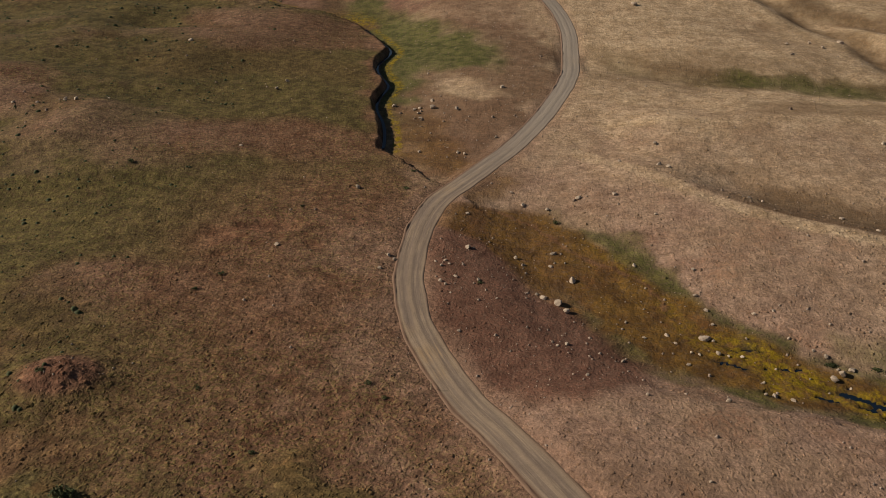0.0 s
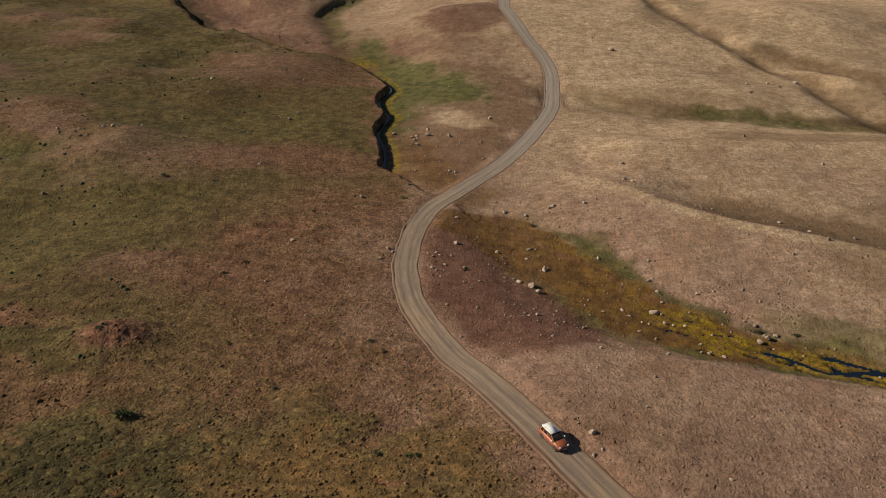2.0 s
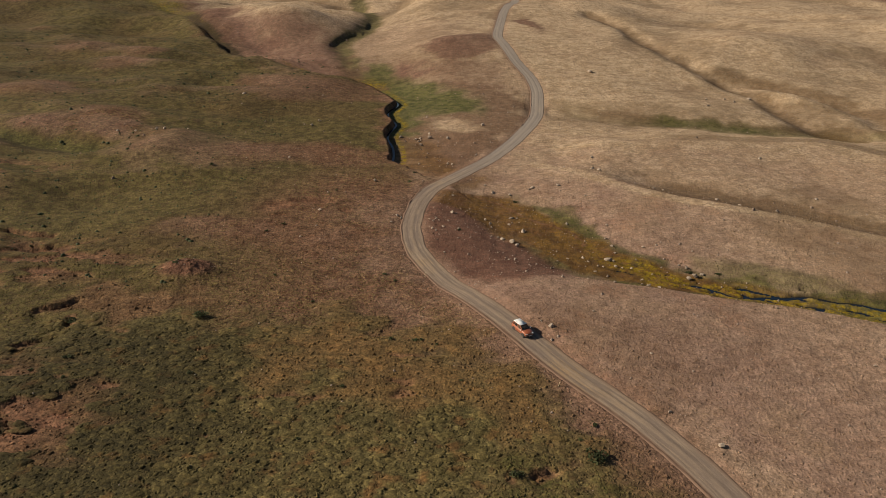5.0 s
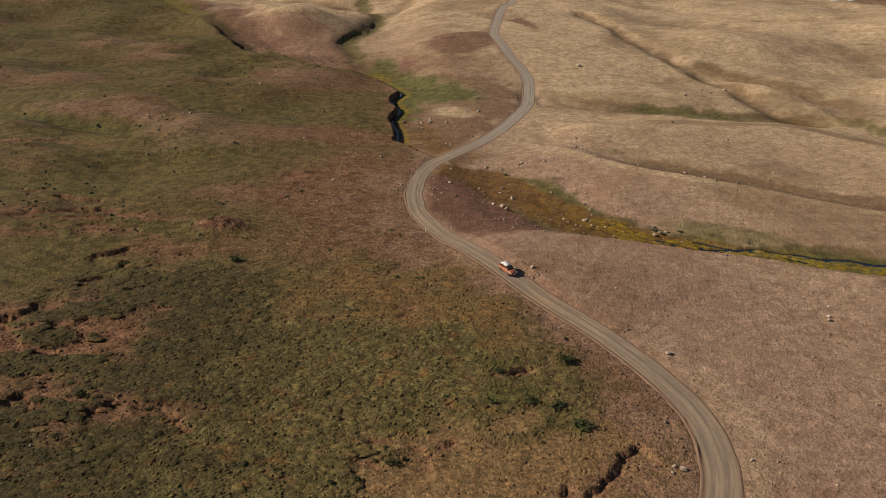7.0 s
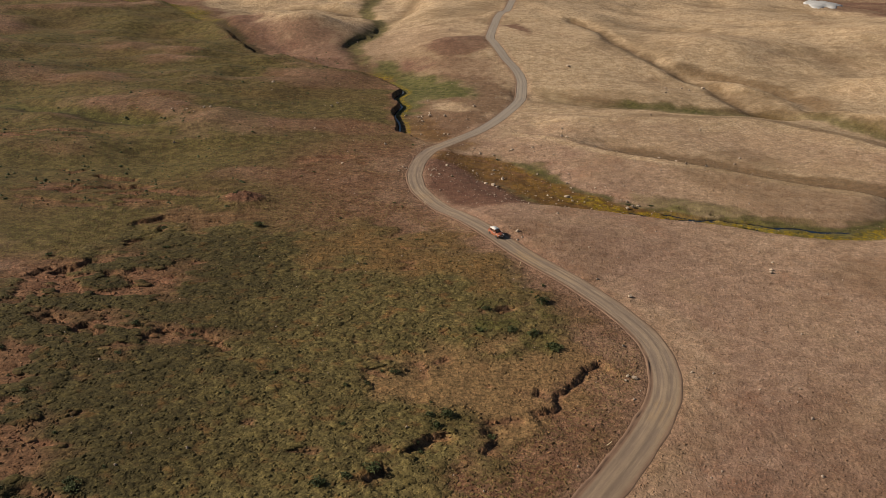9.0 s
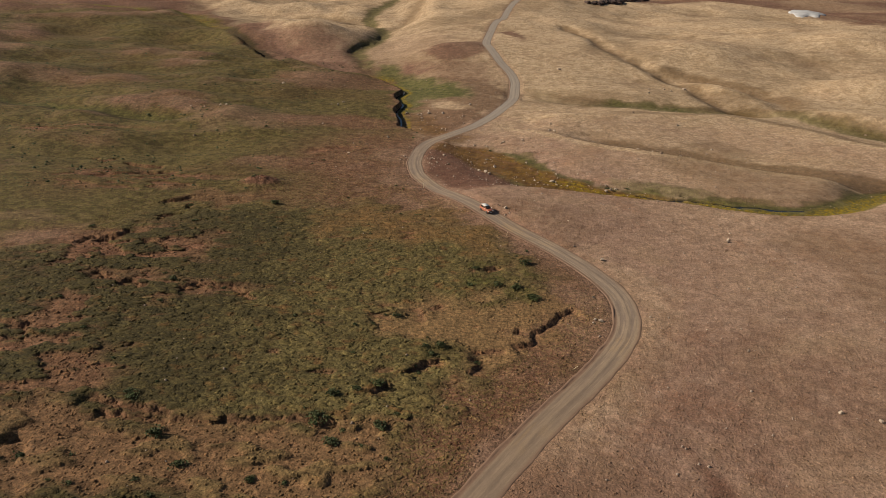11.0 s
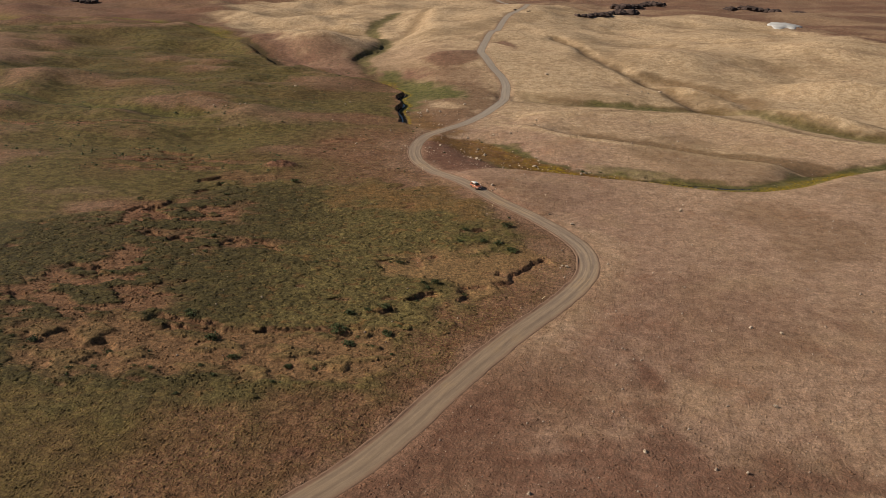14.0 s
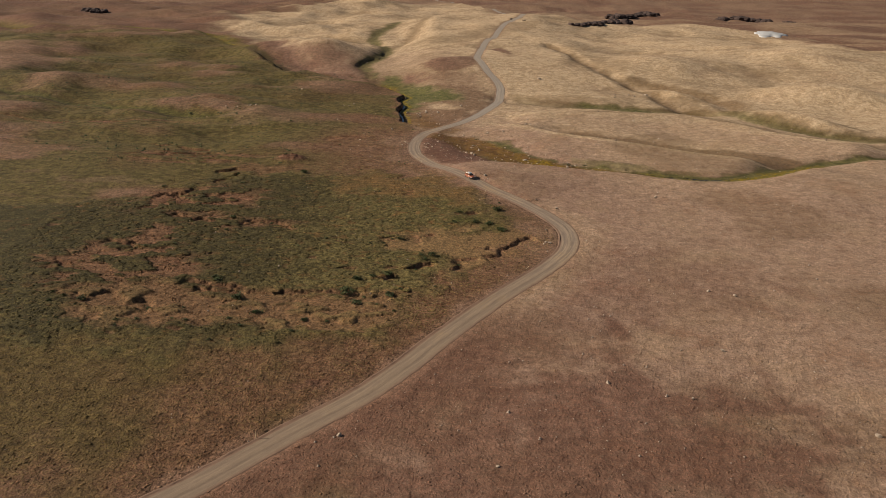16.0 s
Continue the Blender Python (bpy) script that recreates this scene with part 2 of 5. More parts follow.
def base_height(x, y):
    """The lie of the land without its road and its small roughness."""
    h = 2.4 + 0.6 * smooth(105, 55, y) + smooth(140, 250, y) * (0.6 + 2.0 * smooth(-20, 40, x)) - 16 * smooth(800, 1200, y)
    h = h + 0.7 * fbm(x, y, 46, 2, 3) * smooth(30, 160, np.hypot(x, y - 20) + 20)
    known = smooth(0.4, 1.4, np.hypot((x - 10) / 75, (y - 290) / 90))
    h = h + 4.5 * fbm(x - 40, y, 130, 3, 11) * smooth(170, 420, np.hypot(x * 1.3, y - 20)) * known
    # the broad hill that the road climbs, and the hollows of stream and brook at its foot
    h = h + (6.0 * smooth(226, 284, y - 0.12 * (x - 20)) + 3 * smooth(340, 450, y)) * smooth(-34, 4, x + 0.04 * (y - 290)) * (1 - 0.55 * smooth(60, 140, x)) * smooth(620, 500, y)
    h = h - 2.4 * np.exp(-((x + 20) / 16) ** 2 - ((y - 246) / 26) ** 2) - 1.5 * np.exp(-((x + 44) / 12) ** 2 - ((y - 316) / 22) ** 2)
    rough = smooth(165, 280, y) + 0.5 * smooth(70, 130, x) * smooth(60, 110, y)
    h = h + np.clip(rough, 0, 1) * ((0.9 + 2.3 * known) * fbm(x, y, 62, 3, 13) + 2.0 * perlin(0.45 * x + 0.89 * y, (0.89 * x - 0.45 * y) * 0.12, 12, 15) * smooth(70, 150, x) * smooth(240, 300, y))
    h = h + (6.4 * rolling(x, y) + 2.2 * fbm(x, 0.8 * y, 34, 2, 18)) * smooth(-25, -85, x) * smooth(60, 150, y)
    # rounded hills on the dry side
    for cx, cy, rx, ry, turn, up in ((186, 218, 34, 14, -0.3, 7.0), (156, 169, 27, 7, -0.68, 4.0), (118, 222, 14, 4.5, -0.75, 1.8),
                                     (-80, 366, 36, 40, -0.3, 7.5), (-66, 330, 20, 18, -0.4, 2.5), (4, 292, 20, 12, 0.3, 1.6), (-235, 390, 115, 33, 0.08, 6.5),
                                     (140, 290, 40, 36, 0, 4.5), (230, 330, 80, 60, -0.5, 6), (60, 560, 140, 60, 0, 6), (130, 46, 36, 22, 0.4, 2.2),
                                     (27, 60, 22, 13, -0.45, 1.5), (-110, 205, 40, 22, 0.2, 2.0), (-60, 215, 24, 16, 0.3, 1.4), (-180, 240, 60, 22, 0.1, 3)):
        c, s = math.cos(turn), math.sin(turn)
        u, v = (x - cx) * c + (y - cy) * s, (y - cy) * c - (x - cx) * s
        h = h + up * np.exp(-(u / rx) ** 2 - (v / ry) ** 2)
    # long low crests, gentle towards the viewer and steeper behind
    for line, up, front, back in ((CREST_A, 2.4, 22.0, 9.0), (CREST_B, 2.0, 15.0, 7.0), (CREST_C, 1.5, 16.0, 4.0)):
        d, r, _ = along(x, y, line, 48.0)
        d = d + 1.2 * perlin(x, y, 30, 19)
        total = np.hypot(*np.diff(line[:, :2], axis=0).T).sum()
        ends = smooth(-1, 14, r) * smooth(-1, 14, total - r)
        h = h + up * ends * np.where(d > 0, 0.5 * np.exp(-(d / back) ** 2) + 0.5 * np.exp(-d / (0.8 * back)), 0.6 * np.exp(-(d / front) ** 2) + 0.4 * np.exp(d / (0.8 * front))) * smooth(48, 36, np.abs(d))
    # dry gullies and the marsh
    for line, deep, wide in ((GULLY, 1.8, 4.5), (VALE, 1.8, 8.0), (FOLD, 1.0, 6.0), (SIDE_VALLEY, 2.2, 6.5), (BROOK, 0.6, 4.6), (BROOK_ARM, 1.6, 7.0), (BACKVALE, 4.0, 12.0), (KNOBS, 2.0, 5.0)):
        d, _, k = along(x, y, line, 45.0)
        d = d + (1.2 if line is BROOK or line is SIDE_VALLEY else 2.0 if line is GULLY else 4.0) * perlin(x, y, 16, 5)
        h = h - deep * (k if line.shape[1] > 2 else 1.0) * np.exp(-(d / wide) ** 2) * smooth(45, 30, np.abs(d))
    d, _, w = along(x, y, MARSH, 40.0)
    h = h - 1.5 * smooth(2.3, 0.5, np.abs(d) / np.maximum(w, 1)) * smooth(0, 14, x)
    for line in CLIFFS:
        e, r, _ = along(x, y, line, 26.0)
        e = e + 1.8 * perlin(x, y, 7, 77)
        total = np.hypot(*np.diff(line[:, :2], axis=0).T).sum()
        h = h - 0.9 * smooth(0.8, -0.8, e) * np.exp(-np.abs(e) / 8) * smooth(0, 4, r) * smooth(0, 4, total - r) * (np.abs(e) < 24)
    # the plain past the rim falls away
    rim = past_rim(x, y)
    h = h - 12 * smooth(0, 75, rim) - 12 * smooth(150, 700, rim) - 8 * smooth(0, 220, y - 640 + 0.2 * x) * smooth(-150, -260, x)
    return h


ROAD_Z = None


def road_level(run):
    return np.interp(run, ROAD_RUN, ROAD_Z)


ROAD_RUN = np.concatenate([[0], np.cumsum(np.hypot(*np.diff(ROAD[:, :2], axis=0).T))])
ROAD_Z = base_height(ROAD[:, 0], ROAD[:, 1])
for _ in range(60):
    ROAD_Z[1:-1] = (ROAD_Z[:-2] + 2 * ROAD_Z[1:-1] + ROAD_Z[2:]) / 4
ROAD_Z = ROAD_Z - 0.12
STREAM_RUN = np.concatenate([[0], np.cumsum(np.hypot(*np.diff(STREAM[:, :2], axis=0).T))])
STREAM_Z = base_height(STREAM[:, 0], STREAM[:, 1])
for _ in range(40):
    STREAM_Z[1:-1] = (STREAM_Z[:-2] + 2 * STREAM_Z[1:-1] + STREAM_Z[2:]) / 4


def land(x, y, masks=False):
    """The ground's height, and its kinds of cover, each 0 to 1."""
    x, y = np.asarray(x, float), np.asarray(y, float)
    h = base_height(x, y)
    close = smooth(520, 120, np.hypot(x, y - 40))
    wob = fbm(x, y, 9, 3, 21)
    # stream: steep undercut bank on its western side, gentle on the other
    d, run, _ = along(x, y, STREAM, 30.0)
    deep = np.interp(run, [0, STREAM_RUN[-1] - 262, STREAM_RUN[-1] - 240, STREAM_RUN[-1] - 190, STREAM_RUN[-1] - 165, STREAM_RUN[-1] - 108, STREAM_RUN[-1] - 18, STREAM_RUN[-1] - 8, STREAM_RUN[-1]], [1.4, 1.4, 3.2, 3.2, 1.3, 1.7, 1.9, 1.0, 0.4])
    ds = -d + 0.75 * perlin(x, y, 5, 31) + 0.6 * perlin(x, y, 1.9, 33)
    up = smooth(STREAM_RUN[-1] - 108, STREAM_RUN[-1] - 130, run)
    cut = np.where(ds > 0, smooth(1.5 + 1.0 * up, 1.0, ds), smooth(28, 0.9 + 11 * up, -ds))
    on = np.abs(d) < 29
    h = np.where(on, h - deep * cut * smooth(29.8, 24, np.abs(d)), h)
    stream_near = np.where(on, smooth(9, 1.5, np.abs(d)), 0)
    # marsh and its pools
    dm, _, wm = along(x, y, MARSH, 40.0)
    marsh = smooth(1.12, 0.82, np.abs(dm) / np.maximum(wm, 1) + 0.22 * wob)
    dc, runc, _ = along(x, y, CHANNEL, 14.0)
    pool = smooth(0.17, 0.27, fbm(x * 0.55, y * 1.5 + x * 0.75, 2.6, 2, 41) + 0.03 + 0.06 * smooth(42, 50, runc) - 0.055 * np.abs(dc)) * smooth(30, 40, runc) * smooth(95, 80, runc) * (np.abs(dc) < 13)
    pool = np.maximum(pool, smooth(0.8, 0.3, np.abs(dc - 4.6 * smooth(58, 75, runc) + 1.6 * perlin(x, y, 6, 45))) * smooth(44, 54, runc) * smooth(110, 90, runc))
    h = h - 0.5 * pool + marsh * 0.16 * fbm(x, y, 1.5, 2, 43)
    # bog: hummocks, bare scars with low banks
    b = inside(x, y, BOG)
    bog = smooth(-7, 5, b + 9 * wob)
    basin = 0.85 * smooth(-3.5, 3.5, inside(x, y, BASIN) + 9 * wob)
    worn = smooth(-2, 3, inside(x, y, ERODED) + 5 * wob)
    belt = 0.75 * smooth(-3, 5, inside(x, y, TORN) + 6 * wob) + 0.9 * smooth(20, 6, np.hypot((x + 64) * 0.7, (y - 30) * 0.9)) \
        + 0.9 * smooth(26, 8, np.hypot((x + 82) * 0.7, (y - 85) * 1.5)) + 0.7 * smooth(14, 4, np.hypot((x + 44) * 0.7, (y - 10) * 2.6))
    belt = np.clip(belt, 0, 1)
    far_scar = smooth(30, 10, np.hypot((x + 135) * 0.55, (y - 140) * 2.0)) + smooth(16, 5, np.hypot(x + 29, (y - 116) * 1.7)) * 0.8
    patch = fbm(0.5 * x + 0.1 * y, y, 6.0, 3, 61, 0.6)
    scar = smooth(0.0, 0.10, patch + 0.02) * np.clip(belt + far_scar, 0, 1) + smooth(0.52, 0.58, patch) * bog * 0.6
    scar = np.maximum(scar, 0.85 * worn * smooth(0.22, 0.08, fbm(0.6 * x, y, 4.5, 2, 63)))
    scar = np.clip(scar, 0, 1) * (1 - marsh)
    h = h + 0.75 * (bog * (1 - basin) * 0.6 + 0.4 * belt) - 0.5 * scar
    hum = 1.5 * np.abs(perlin(x + 0.8 * wob, y, 3.2, 71)) + 0.7 * np.abs(perlin(x, y + wob, 1.7, 72)) + 0.5 * perlin(0.6 * x, y, 6, 75) + 0.4 * np.abs(perlin(0.7 * x, y, 1.2, 76))
    h = h + 0.19 * hum * np.clip(bog * (1 - 0.75 * basin), 0, 1) * (1 - 0.75 * scar) * (1 - 0.7 * smooth(-4, 6, inside(x, y, RUSTY) + 6 * wob))
    for line, drop, fade in SCARPS:
        ln = curve_through(line, 0.6)
        e, r, _ = along(x, y, ln, 3.0 * fade)
        e = e + 0.9 * perlin(x, y, 2.2, 73) + 0.7 * perlin(x, y, 0.95, 74)
        ends = smooth(0, 1.2, r) * smooth(0, 1.2, ln.shape[0] * 0.6 - r + 0.2)
        h = h - drop * ends * smooth(0.25, -0.25, e) * np.exp(-np.abs(e) / fade) * (np.abs(e) < 2.9 * fade)
        scar = np.maximum(scar, 0.8 * ends * smooth(0.5, 0, e) * smooth(-2.0, 0, e))
    # red mound with a broken top
    m = np.exp(-((x + 45.5) / 5.6) ** 2 - ((y - 80) / 4.2) ** 2)
    torn = smooth(-50.5, -47.5, x + 2 * wob)
    h = h + m * (1.9 + (0.15 + 0.85 * torn) * (0.45 - 1.1 * np.abs(perlin(x + 0.3 * y, y, 1.9, 81)) + 0.2 * perlin(x, y, 0.9, 82)))
    # small roughness everywhere
    h = h + close * (0.10 * fbm(x, y, 1.5, 2, 91, 0.6) + 0.16 * fbm(x, y, 6, 2, 93))
    # the road's bed
    dr, runr, _ = along(x, y, ROAD, 30.0)
    half = 1.75 + 0.27 * smooth(110, 50, y) + 0.15 * smooth(10, -25, y)
    k = smooth(half + 2.6, half + 0.2, np.abs(dr) + 0.5 * perlin(x, y, 2.2, 95))
    level = road_level(runr) - 0.06 + 0.10 * np.exp(-((np.abs(dr) - half - 1.2) / 0.5) ** 2) * (0.7 + perlin(x, y, 3, 97))
    h = h * (1 - k) + level * k
    h = h - 0.16 * smooth(half + 0.35, half - 0.1, np.abs(dr))
    if not masks:
        return h
    dry, _, _ = along(x, y, DIVIDE, 400.0)
    dry = np.where(dry >= 399.9, np.where((x > 0) | (y > 520), -399.0, 399.0), dry)
    side = np.maximum(smooth(6, -6, dry + 8 * wob), 0.4 * smooth(20, 2, dry + 14 * wob) * smooth(140, 110, y) * smooth(-30, 5, y))
    roll = rolling(x, y)
    side = np.maximum(side, 0.32 * smooth(0.03, 0.32, roll + 0.5 * wob) * smooth(-25, -70, x))
    flank = np.where(on & (d > 0) & (run < STREAM_RUN[-1] - 112), smooth(29, 12, d + 10 * wob), 0)
    tan = side * smooth(95, 215, y + 30 * wob + 0.25 * x) * smooth(20, -10, dry) * (1 - 0.9 * np.maximum(flank, smooth(-5, 3, inside(x, y, GRAVEL_BANK) + 6 * wob)))
    green = smooth(-0.05, 0.35, fbm(x, y, 42, 3, 101) * 0.6 - 1.2 * roll + 0.22 * smooth(-10, -70, x) + 0.17) * (1 - side)
    green = 0.9 * green * np.clip(smooth(-15, -60, x) + smooth(125, 165, y), 0, 1)
    green = np.maximum(green, np.where(on & (d > 0) & (run > STREAM_RUN[-1] - 125), 0.85 * smooth(10, 5, d + 6 * wob) * smooth(STREAM_RUN[-1] - 22, STREAM_RUN[-1] - 50, run), 0))
    green = np.maximum(green, 0.7 * bog * (1 - basin) * smooth(-0.05, 0.3, fbm(x, y, 16, 2, 133)) * smooth(-50, -20, x))
    green = np.maximum(green, 0.75 * smooth(-4, 8, inside(x, y, MEADOW) + 9 * wob))
    green = np.maximum(green, 0.95 * smooth(8, 3, np.abs(along(x, y, SIDE_VALLEY, 20.0)[0]) + 4 * wob))
    green = np.maximum(green, np.where(on, 0.8 * up * smooth(12, 5, np.abs(d - 2) + 6 * wob), 0))
    brook = smooth(7, 2, np.abs(along(x, y, BROOK, 12.0)[0]) + 3 * wob)
    green = np.maximum(green, 0.85 * smooth(np.where(x > 128, 4.5, 8), 2, np.abs(along(x, y, VALE, 20.0)[0] - 2) + 3 * wob) * smooth(-0.45, 0.0, perlin(x, y, 24, 103)) * smooth(36, 46, x))
    green = np.maximum(green, 0.75 * smooth(1.32, 1.0, np.abs(dm) / np.maximum(wm, 1) + 0.8 * wob) * smooth(14, 24, x))
    # damp ground, with shade behind crests and knobs put into the same mask
    damp_shade = np.zeros(x.shape)
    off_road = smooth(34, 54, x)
    for line, wide, shift, much in ((GULLY, 5.5, 0, 1), (VALE, 5, 5, 0.9), (FOLD, 3.8, 5, 0.4), (SIDE_VALLEY, 7, 0, 1), (BROOK, 9, 0, 1), (BROOK_ARM, 10, 0, 0.8), (BACKVALE, 14, 0, 1), (KNOBS, 8, 3, 1), (KNOB_SHADE, 4, 0, 0.9)):
        damp_shade = np.maximum(damp_shade, much * (off_road if line is VALE else 1) * smooth(wide, 1, np.abs(along(x, y, line, 30.0)[0] - shift) + (2 if line is FOLD else 4) * wob))
    # back slopes of both crests: damp cover and their shade as one dark band
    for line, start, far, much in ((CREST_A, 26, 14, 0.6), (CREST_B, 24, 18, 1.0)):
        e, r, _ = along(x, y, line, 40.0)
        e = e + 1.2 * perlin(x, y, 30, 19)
        damp_shade = np.maximum(damp_shade, much * smooth(far, 0.7 * far, e + 3 * wob) * smooth(-0.2, 0.6, e) * smooth(start, start + 14, r))
    # crest lips: pale grass, with their sunlit edge painted in as well
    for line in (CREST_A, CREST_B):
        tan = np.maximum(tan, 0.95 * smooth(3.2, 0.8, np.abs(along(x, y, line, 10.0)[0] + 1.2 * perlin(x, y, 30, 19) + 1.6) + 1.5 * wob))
    damp_shade = np.maximum(damp_shade, 0.5 * smooth(0.25, 0.5, fbm(x, y, 60, 3, 107) + 0.1 * side))
    damp_shade = np.maximum(damp_shade, 0.5 * smooth(-0.12, -0.42, fbm(x, y, 62, 3, 13) + 0.5 * wob) * smooth(180, 260, y))
    damp_shade = np.maximum(damp_shade, 0.6 * smooth(-40, -75, y + 20 * wob) * (1 - side))
    damp_shade = np.maximum(damp_shade, 0.55 * smooth(1.2, 0.4, np.hypot((x - 62) / 38, (y - 200) / 17) + 0.6 * wob))
    damp_shade = np.maximum(damp_shade, 0.65 * smooth(1.2, 0.5, np.hypot((x - 117 + 0.3 * (y - 207)) / 15, (y - 207) / 22) + 0.7 * wob))
    glen = smooth(-4, 4, inside(x, y, GLEN) + 9 * wob) * (1 - 0.85 * smooth(-3, 2, inside(x, y, PALE_KNOLL) + 4 * wob))
    damp_shade = np.maximum(damp_shade, 0.85 * glen)
    yellow = np.maximum(smooth(1.0, 0.25, np.abs(dc) / (1.6 + 3.4 * smooth(22, 40, runc)) + 0.9 * wob) * marsh * (0.35 + 0.65 * smooth(26, 44, runc)) * smooth(0, 8, runc), np.where(on, smooth(1.1, 0.3, np.abs(d - 2.3) + 0.6 * wob) * smooth(STREAM_RUN[-1] - 14, STREAM_RUN[-1] - 24, run), 0))
    wet = np.where(on, smooth(8 + 6 * smooth(-110, -130, x), 3, np.abs(d - 2 - 4 * smooth(-110, -130, x)) + 3 * wob) * up * (0.6 + 0.4 * smooth(-0.1, 0.2, fbm(x, y, 12, 2, 109))) * np.clip(smooth(-118, -132, x) + smooth(-45, -32, x), 0, 1), 0)
    yellow = np.maximum(yellow, 0.6 * wet)
    yellow = np.maximum(yellow, smooth(1.2, 0.4, np.hypot((x + 27) / 6, (y - 251) / 5) + 0.6 * wob))
    green = np.maximum(green, 0.85 * marsh * smooth(48, 72, x))
    green = np.maximum(green, 0.95 * smooth(-48, -58, y + 12 * wob) * smooth(-16, -34, x + 0.5 * (y + 60)) * smooth(-0.3, 0.2, fbm(x, y, 18, 2, 121)))
    ochre = smooth(-5, 9, inside(x, y, RUSTY) + 14 * wob)
    rusty = np.maximum(marsh * smooth(78, 55, x), 0.38 * ochre)
    rusty = np.maximum(rusty, 0.7 * np.where(on, smooth(8, 3, np.abs(d - 6.5) + 5 * wob) * smooth(STREAM_RUN[-1] - 50, STREAM_RUN[-1] - 25, run), 0))
    lush = np.maximum(0.95 * smooth(-4, 3, inside(x, y, MEADOW) + 6 * wob), np.maximum(0.7 * marsh * smooth(55, 78, x), 0.8 * smooth(6, 1.5, np.abs(along(x, y, VALE, 20.0)[0] - 3) + 4 * wob) * np.clip(smooth(62, 72, x) * smooth(104, 92, x) + 0.4 * smooth(132, 140, x), 0, 1)))
    lush = np.maximum(lush, 0.7 * brook)
    lush = np.maximum(lush, 0.65 * smooth(1.2, 0.5, np.hypot((x - 64) / 15, (y - 84 + 0.35 * (x - 64)) / 6) + 0.6 * wob))
    lush = np.maximum(lush, 0.95 * wet)
    lush = np.maximum(lush, 0.55 * bog * smooth(0.0, 0.25, fbm(x, y, 9, 2, 131)) * smooth(-18, 4, x) * (1 - basin) * smooth(50, 36, y))
    lush = np.maximum(lush, 0.7 * smooth(5, 1.5, np.abs(along(x, y, SIDE_VALLEY, 20.0)[0]) + 2 * wob))
    lush = np.maximum(lush, np.where(on & (d > 0) & (run > STREAM_RUN[-1] - 125), 0.8 * smooth(8, 3, d + 6 * wob) * smooth(STREAM_RUN[-1] - 22, STREAM_RUN[-1] - 50, run), 0))
    lush = np.maximum(lush, 0.7 * smooth(1.6, 0.5, np.abs(dm - wm) + 2.5 * wob) * smooth(12, 18, x) * smooth(70, 60, x) * smooth(-0.1, 0.2, perlin(x, y, 7, 119)))
    tan = np.maximum(tan, 0.50 * smooth(35, 75, x) * side * smooth(30, 90, y) + 0.15 * smooth(35, 75, x) * side * smooth(90, 30, y))
    tan = np.maximum(tan, 0.75 * smooth(1.2, 0.5, np.hypot((x - 66) / 30 + (y - 138) / 40, (y - 138) / 20) + 0.5 * wob))
    tan = np.maximum(tan, 0.85 * smooth(1.2, 0.5, np.hypot((x - 104) / 30 + (y - 116) / 40, (y - 116) / 15) + 0.5 * wob))
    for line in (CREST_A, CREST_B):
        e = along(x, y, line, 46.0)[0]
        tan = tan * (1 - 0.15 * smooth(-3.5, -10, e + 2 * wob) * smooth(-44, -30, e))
    # slopes round the brook: browner grass, darkened further for the hillside's shade
    slopes = smooth(1.25, 0.6, np.hypot((x + 34) / 52, (y - 300) / 62) + 0.5 * wob)
    tan, damp_shade = tan * (1 - 0.45 * slopes), np.maximum(damp_shade, 0.35 * slopes * smooth(-0.2, 0.3, fbm(x, y, 24, 2, 139)))
    umber = smooth(-1.5, 2.5, inside(x, y, UMBER) + 3 * wob)
    umber = np.maximum(umber, 0.8 * smooth(1.1, 0.5, np.hypot((x - 30) / 44, (y + 92) / 30) + 0.8 * wob))
    umber = np.maximum(umber, 0.42 * smooth(1.2, 0.3, np.hypot((x - 57) / 32, (y + 24) / 27) + 0.8 * wob))
    umber = np.maximum(umber, 0.85 * smooth(1.3, 0.2, np.hypot((x - 42 + 0.2 * (y + 47)) / 2.6, (y + 47) / 11) + 0.9 * wob))
    damp_shade = np.maximum(damp_shade, 0.75 * smooth(36, 4, -dry + 14 * wob) * smooth(-30, -62, y) * smooth(4, -2, dry))
    plain = smooth(-12, 12, inside(x, y, DARK_PLAIN) + 40 * fbm(x, y, 60, 3, 113))
    umber, damp_shade = np.maximum(umber, 0.95 * plain * (0.75 + 0.25 * smooth(-0.1, 0.2, fbm(x, 2 * y, 90, 3, 137)))), np.maximum(damp_shade, plain)
    umber = np.maximum(umber, smooth(-6, 10, past_rim(x, y) + 8 * wob) * (0.6 + 0.4 * smooth(-0.3, 0.2, fbm(x, 2 * y, 150, 3, 115))))
    umber = np.maximum(umber, 0.8 * smooth(860, 960, y))
    umber = np.maximum(umber, 0.85 * flank)
    umber = np.maximum(umber, 0.45 * glen * smooth(6, -3, inside(x, y, MEADOW)))
    umber = np.maximum(umber, 0.8 * smooth(-6, 8, inside(x, y, HILL_FOOT) + 10 * wob))
    umber = np.maximum(umber, 0.6 * smooth(-8, 8, inside(x, y, FAR_FACE) + 10 * wob))
    umber = np.maximum(umber, 0.85 * smooth(-3, 2, inside(x, y, SCOOP) + 4 * wob))
    umber = np.maximum(umber, 0.85 * smooth(38, 4, -dry + 12 * wob) * smooth(-30, -62, y) * smooth(4, -2, dry))
    umber = np.maximum(umber, 0.22 * smooth(32, 4, np.abs(dry) + 12 * wob) * smooth(-40, -66, y))
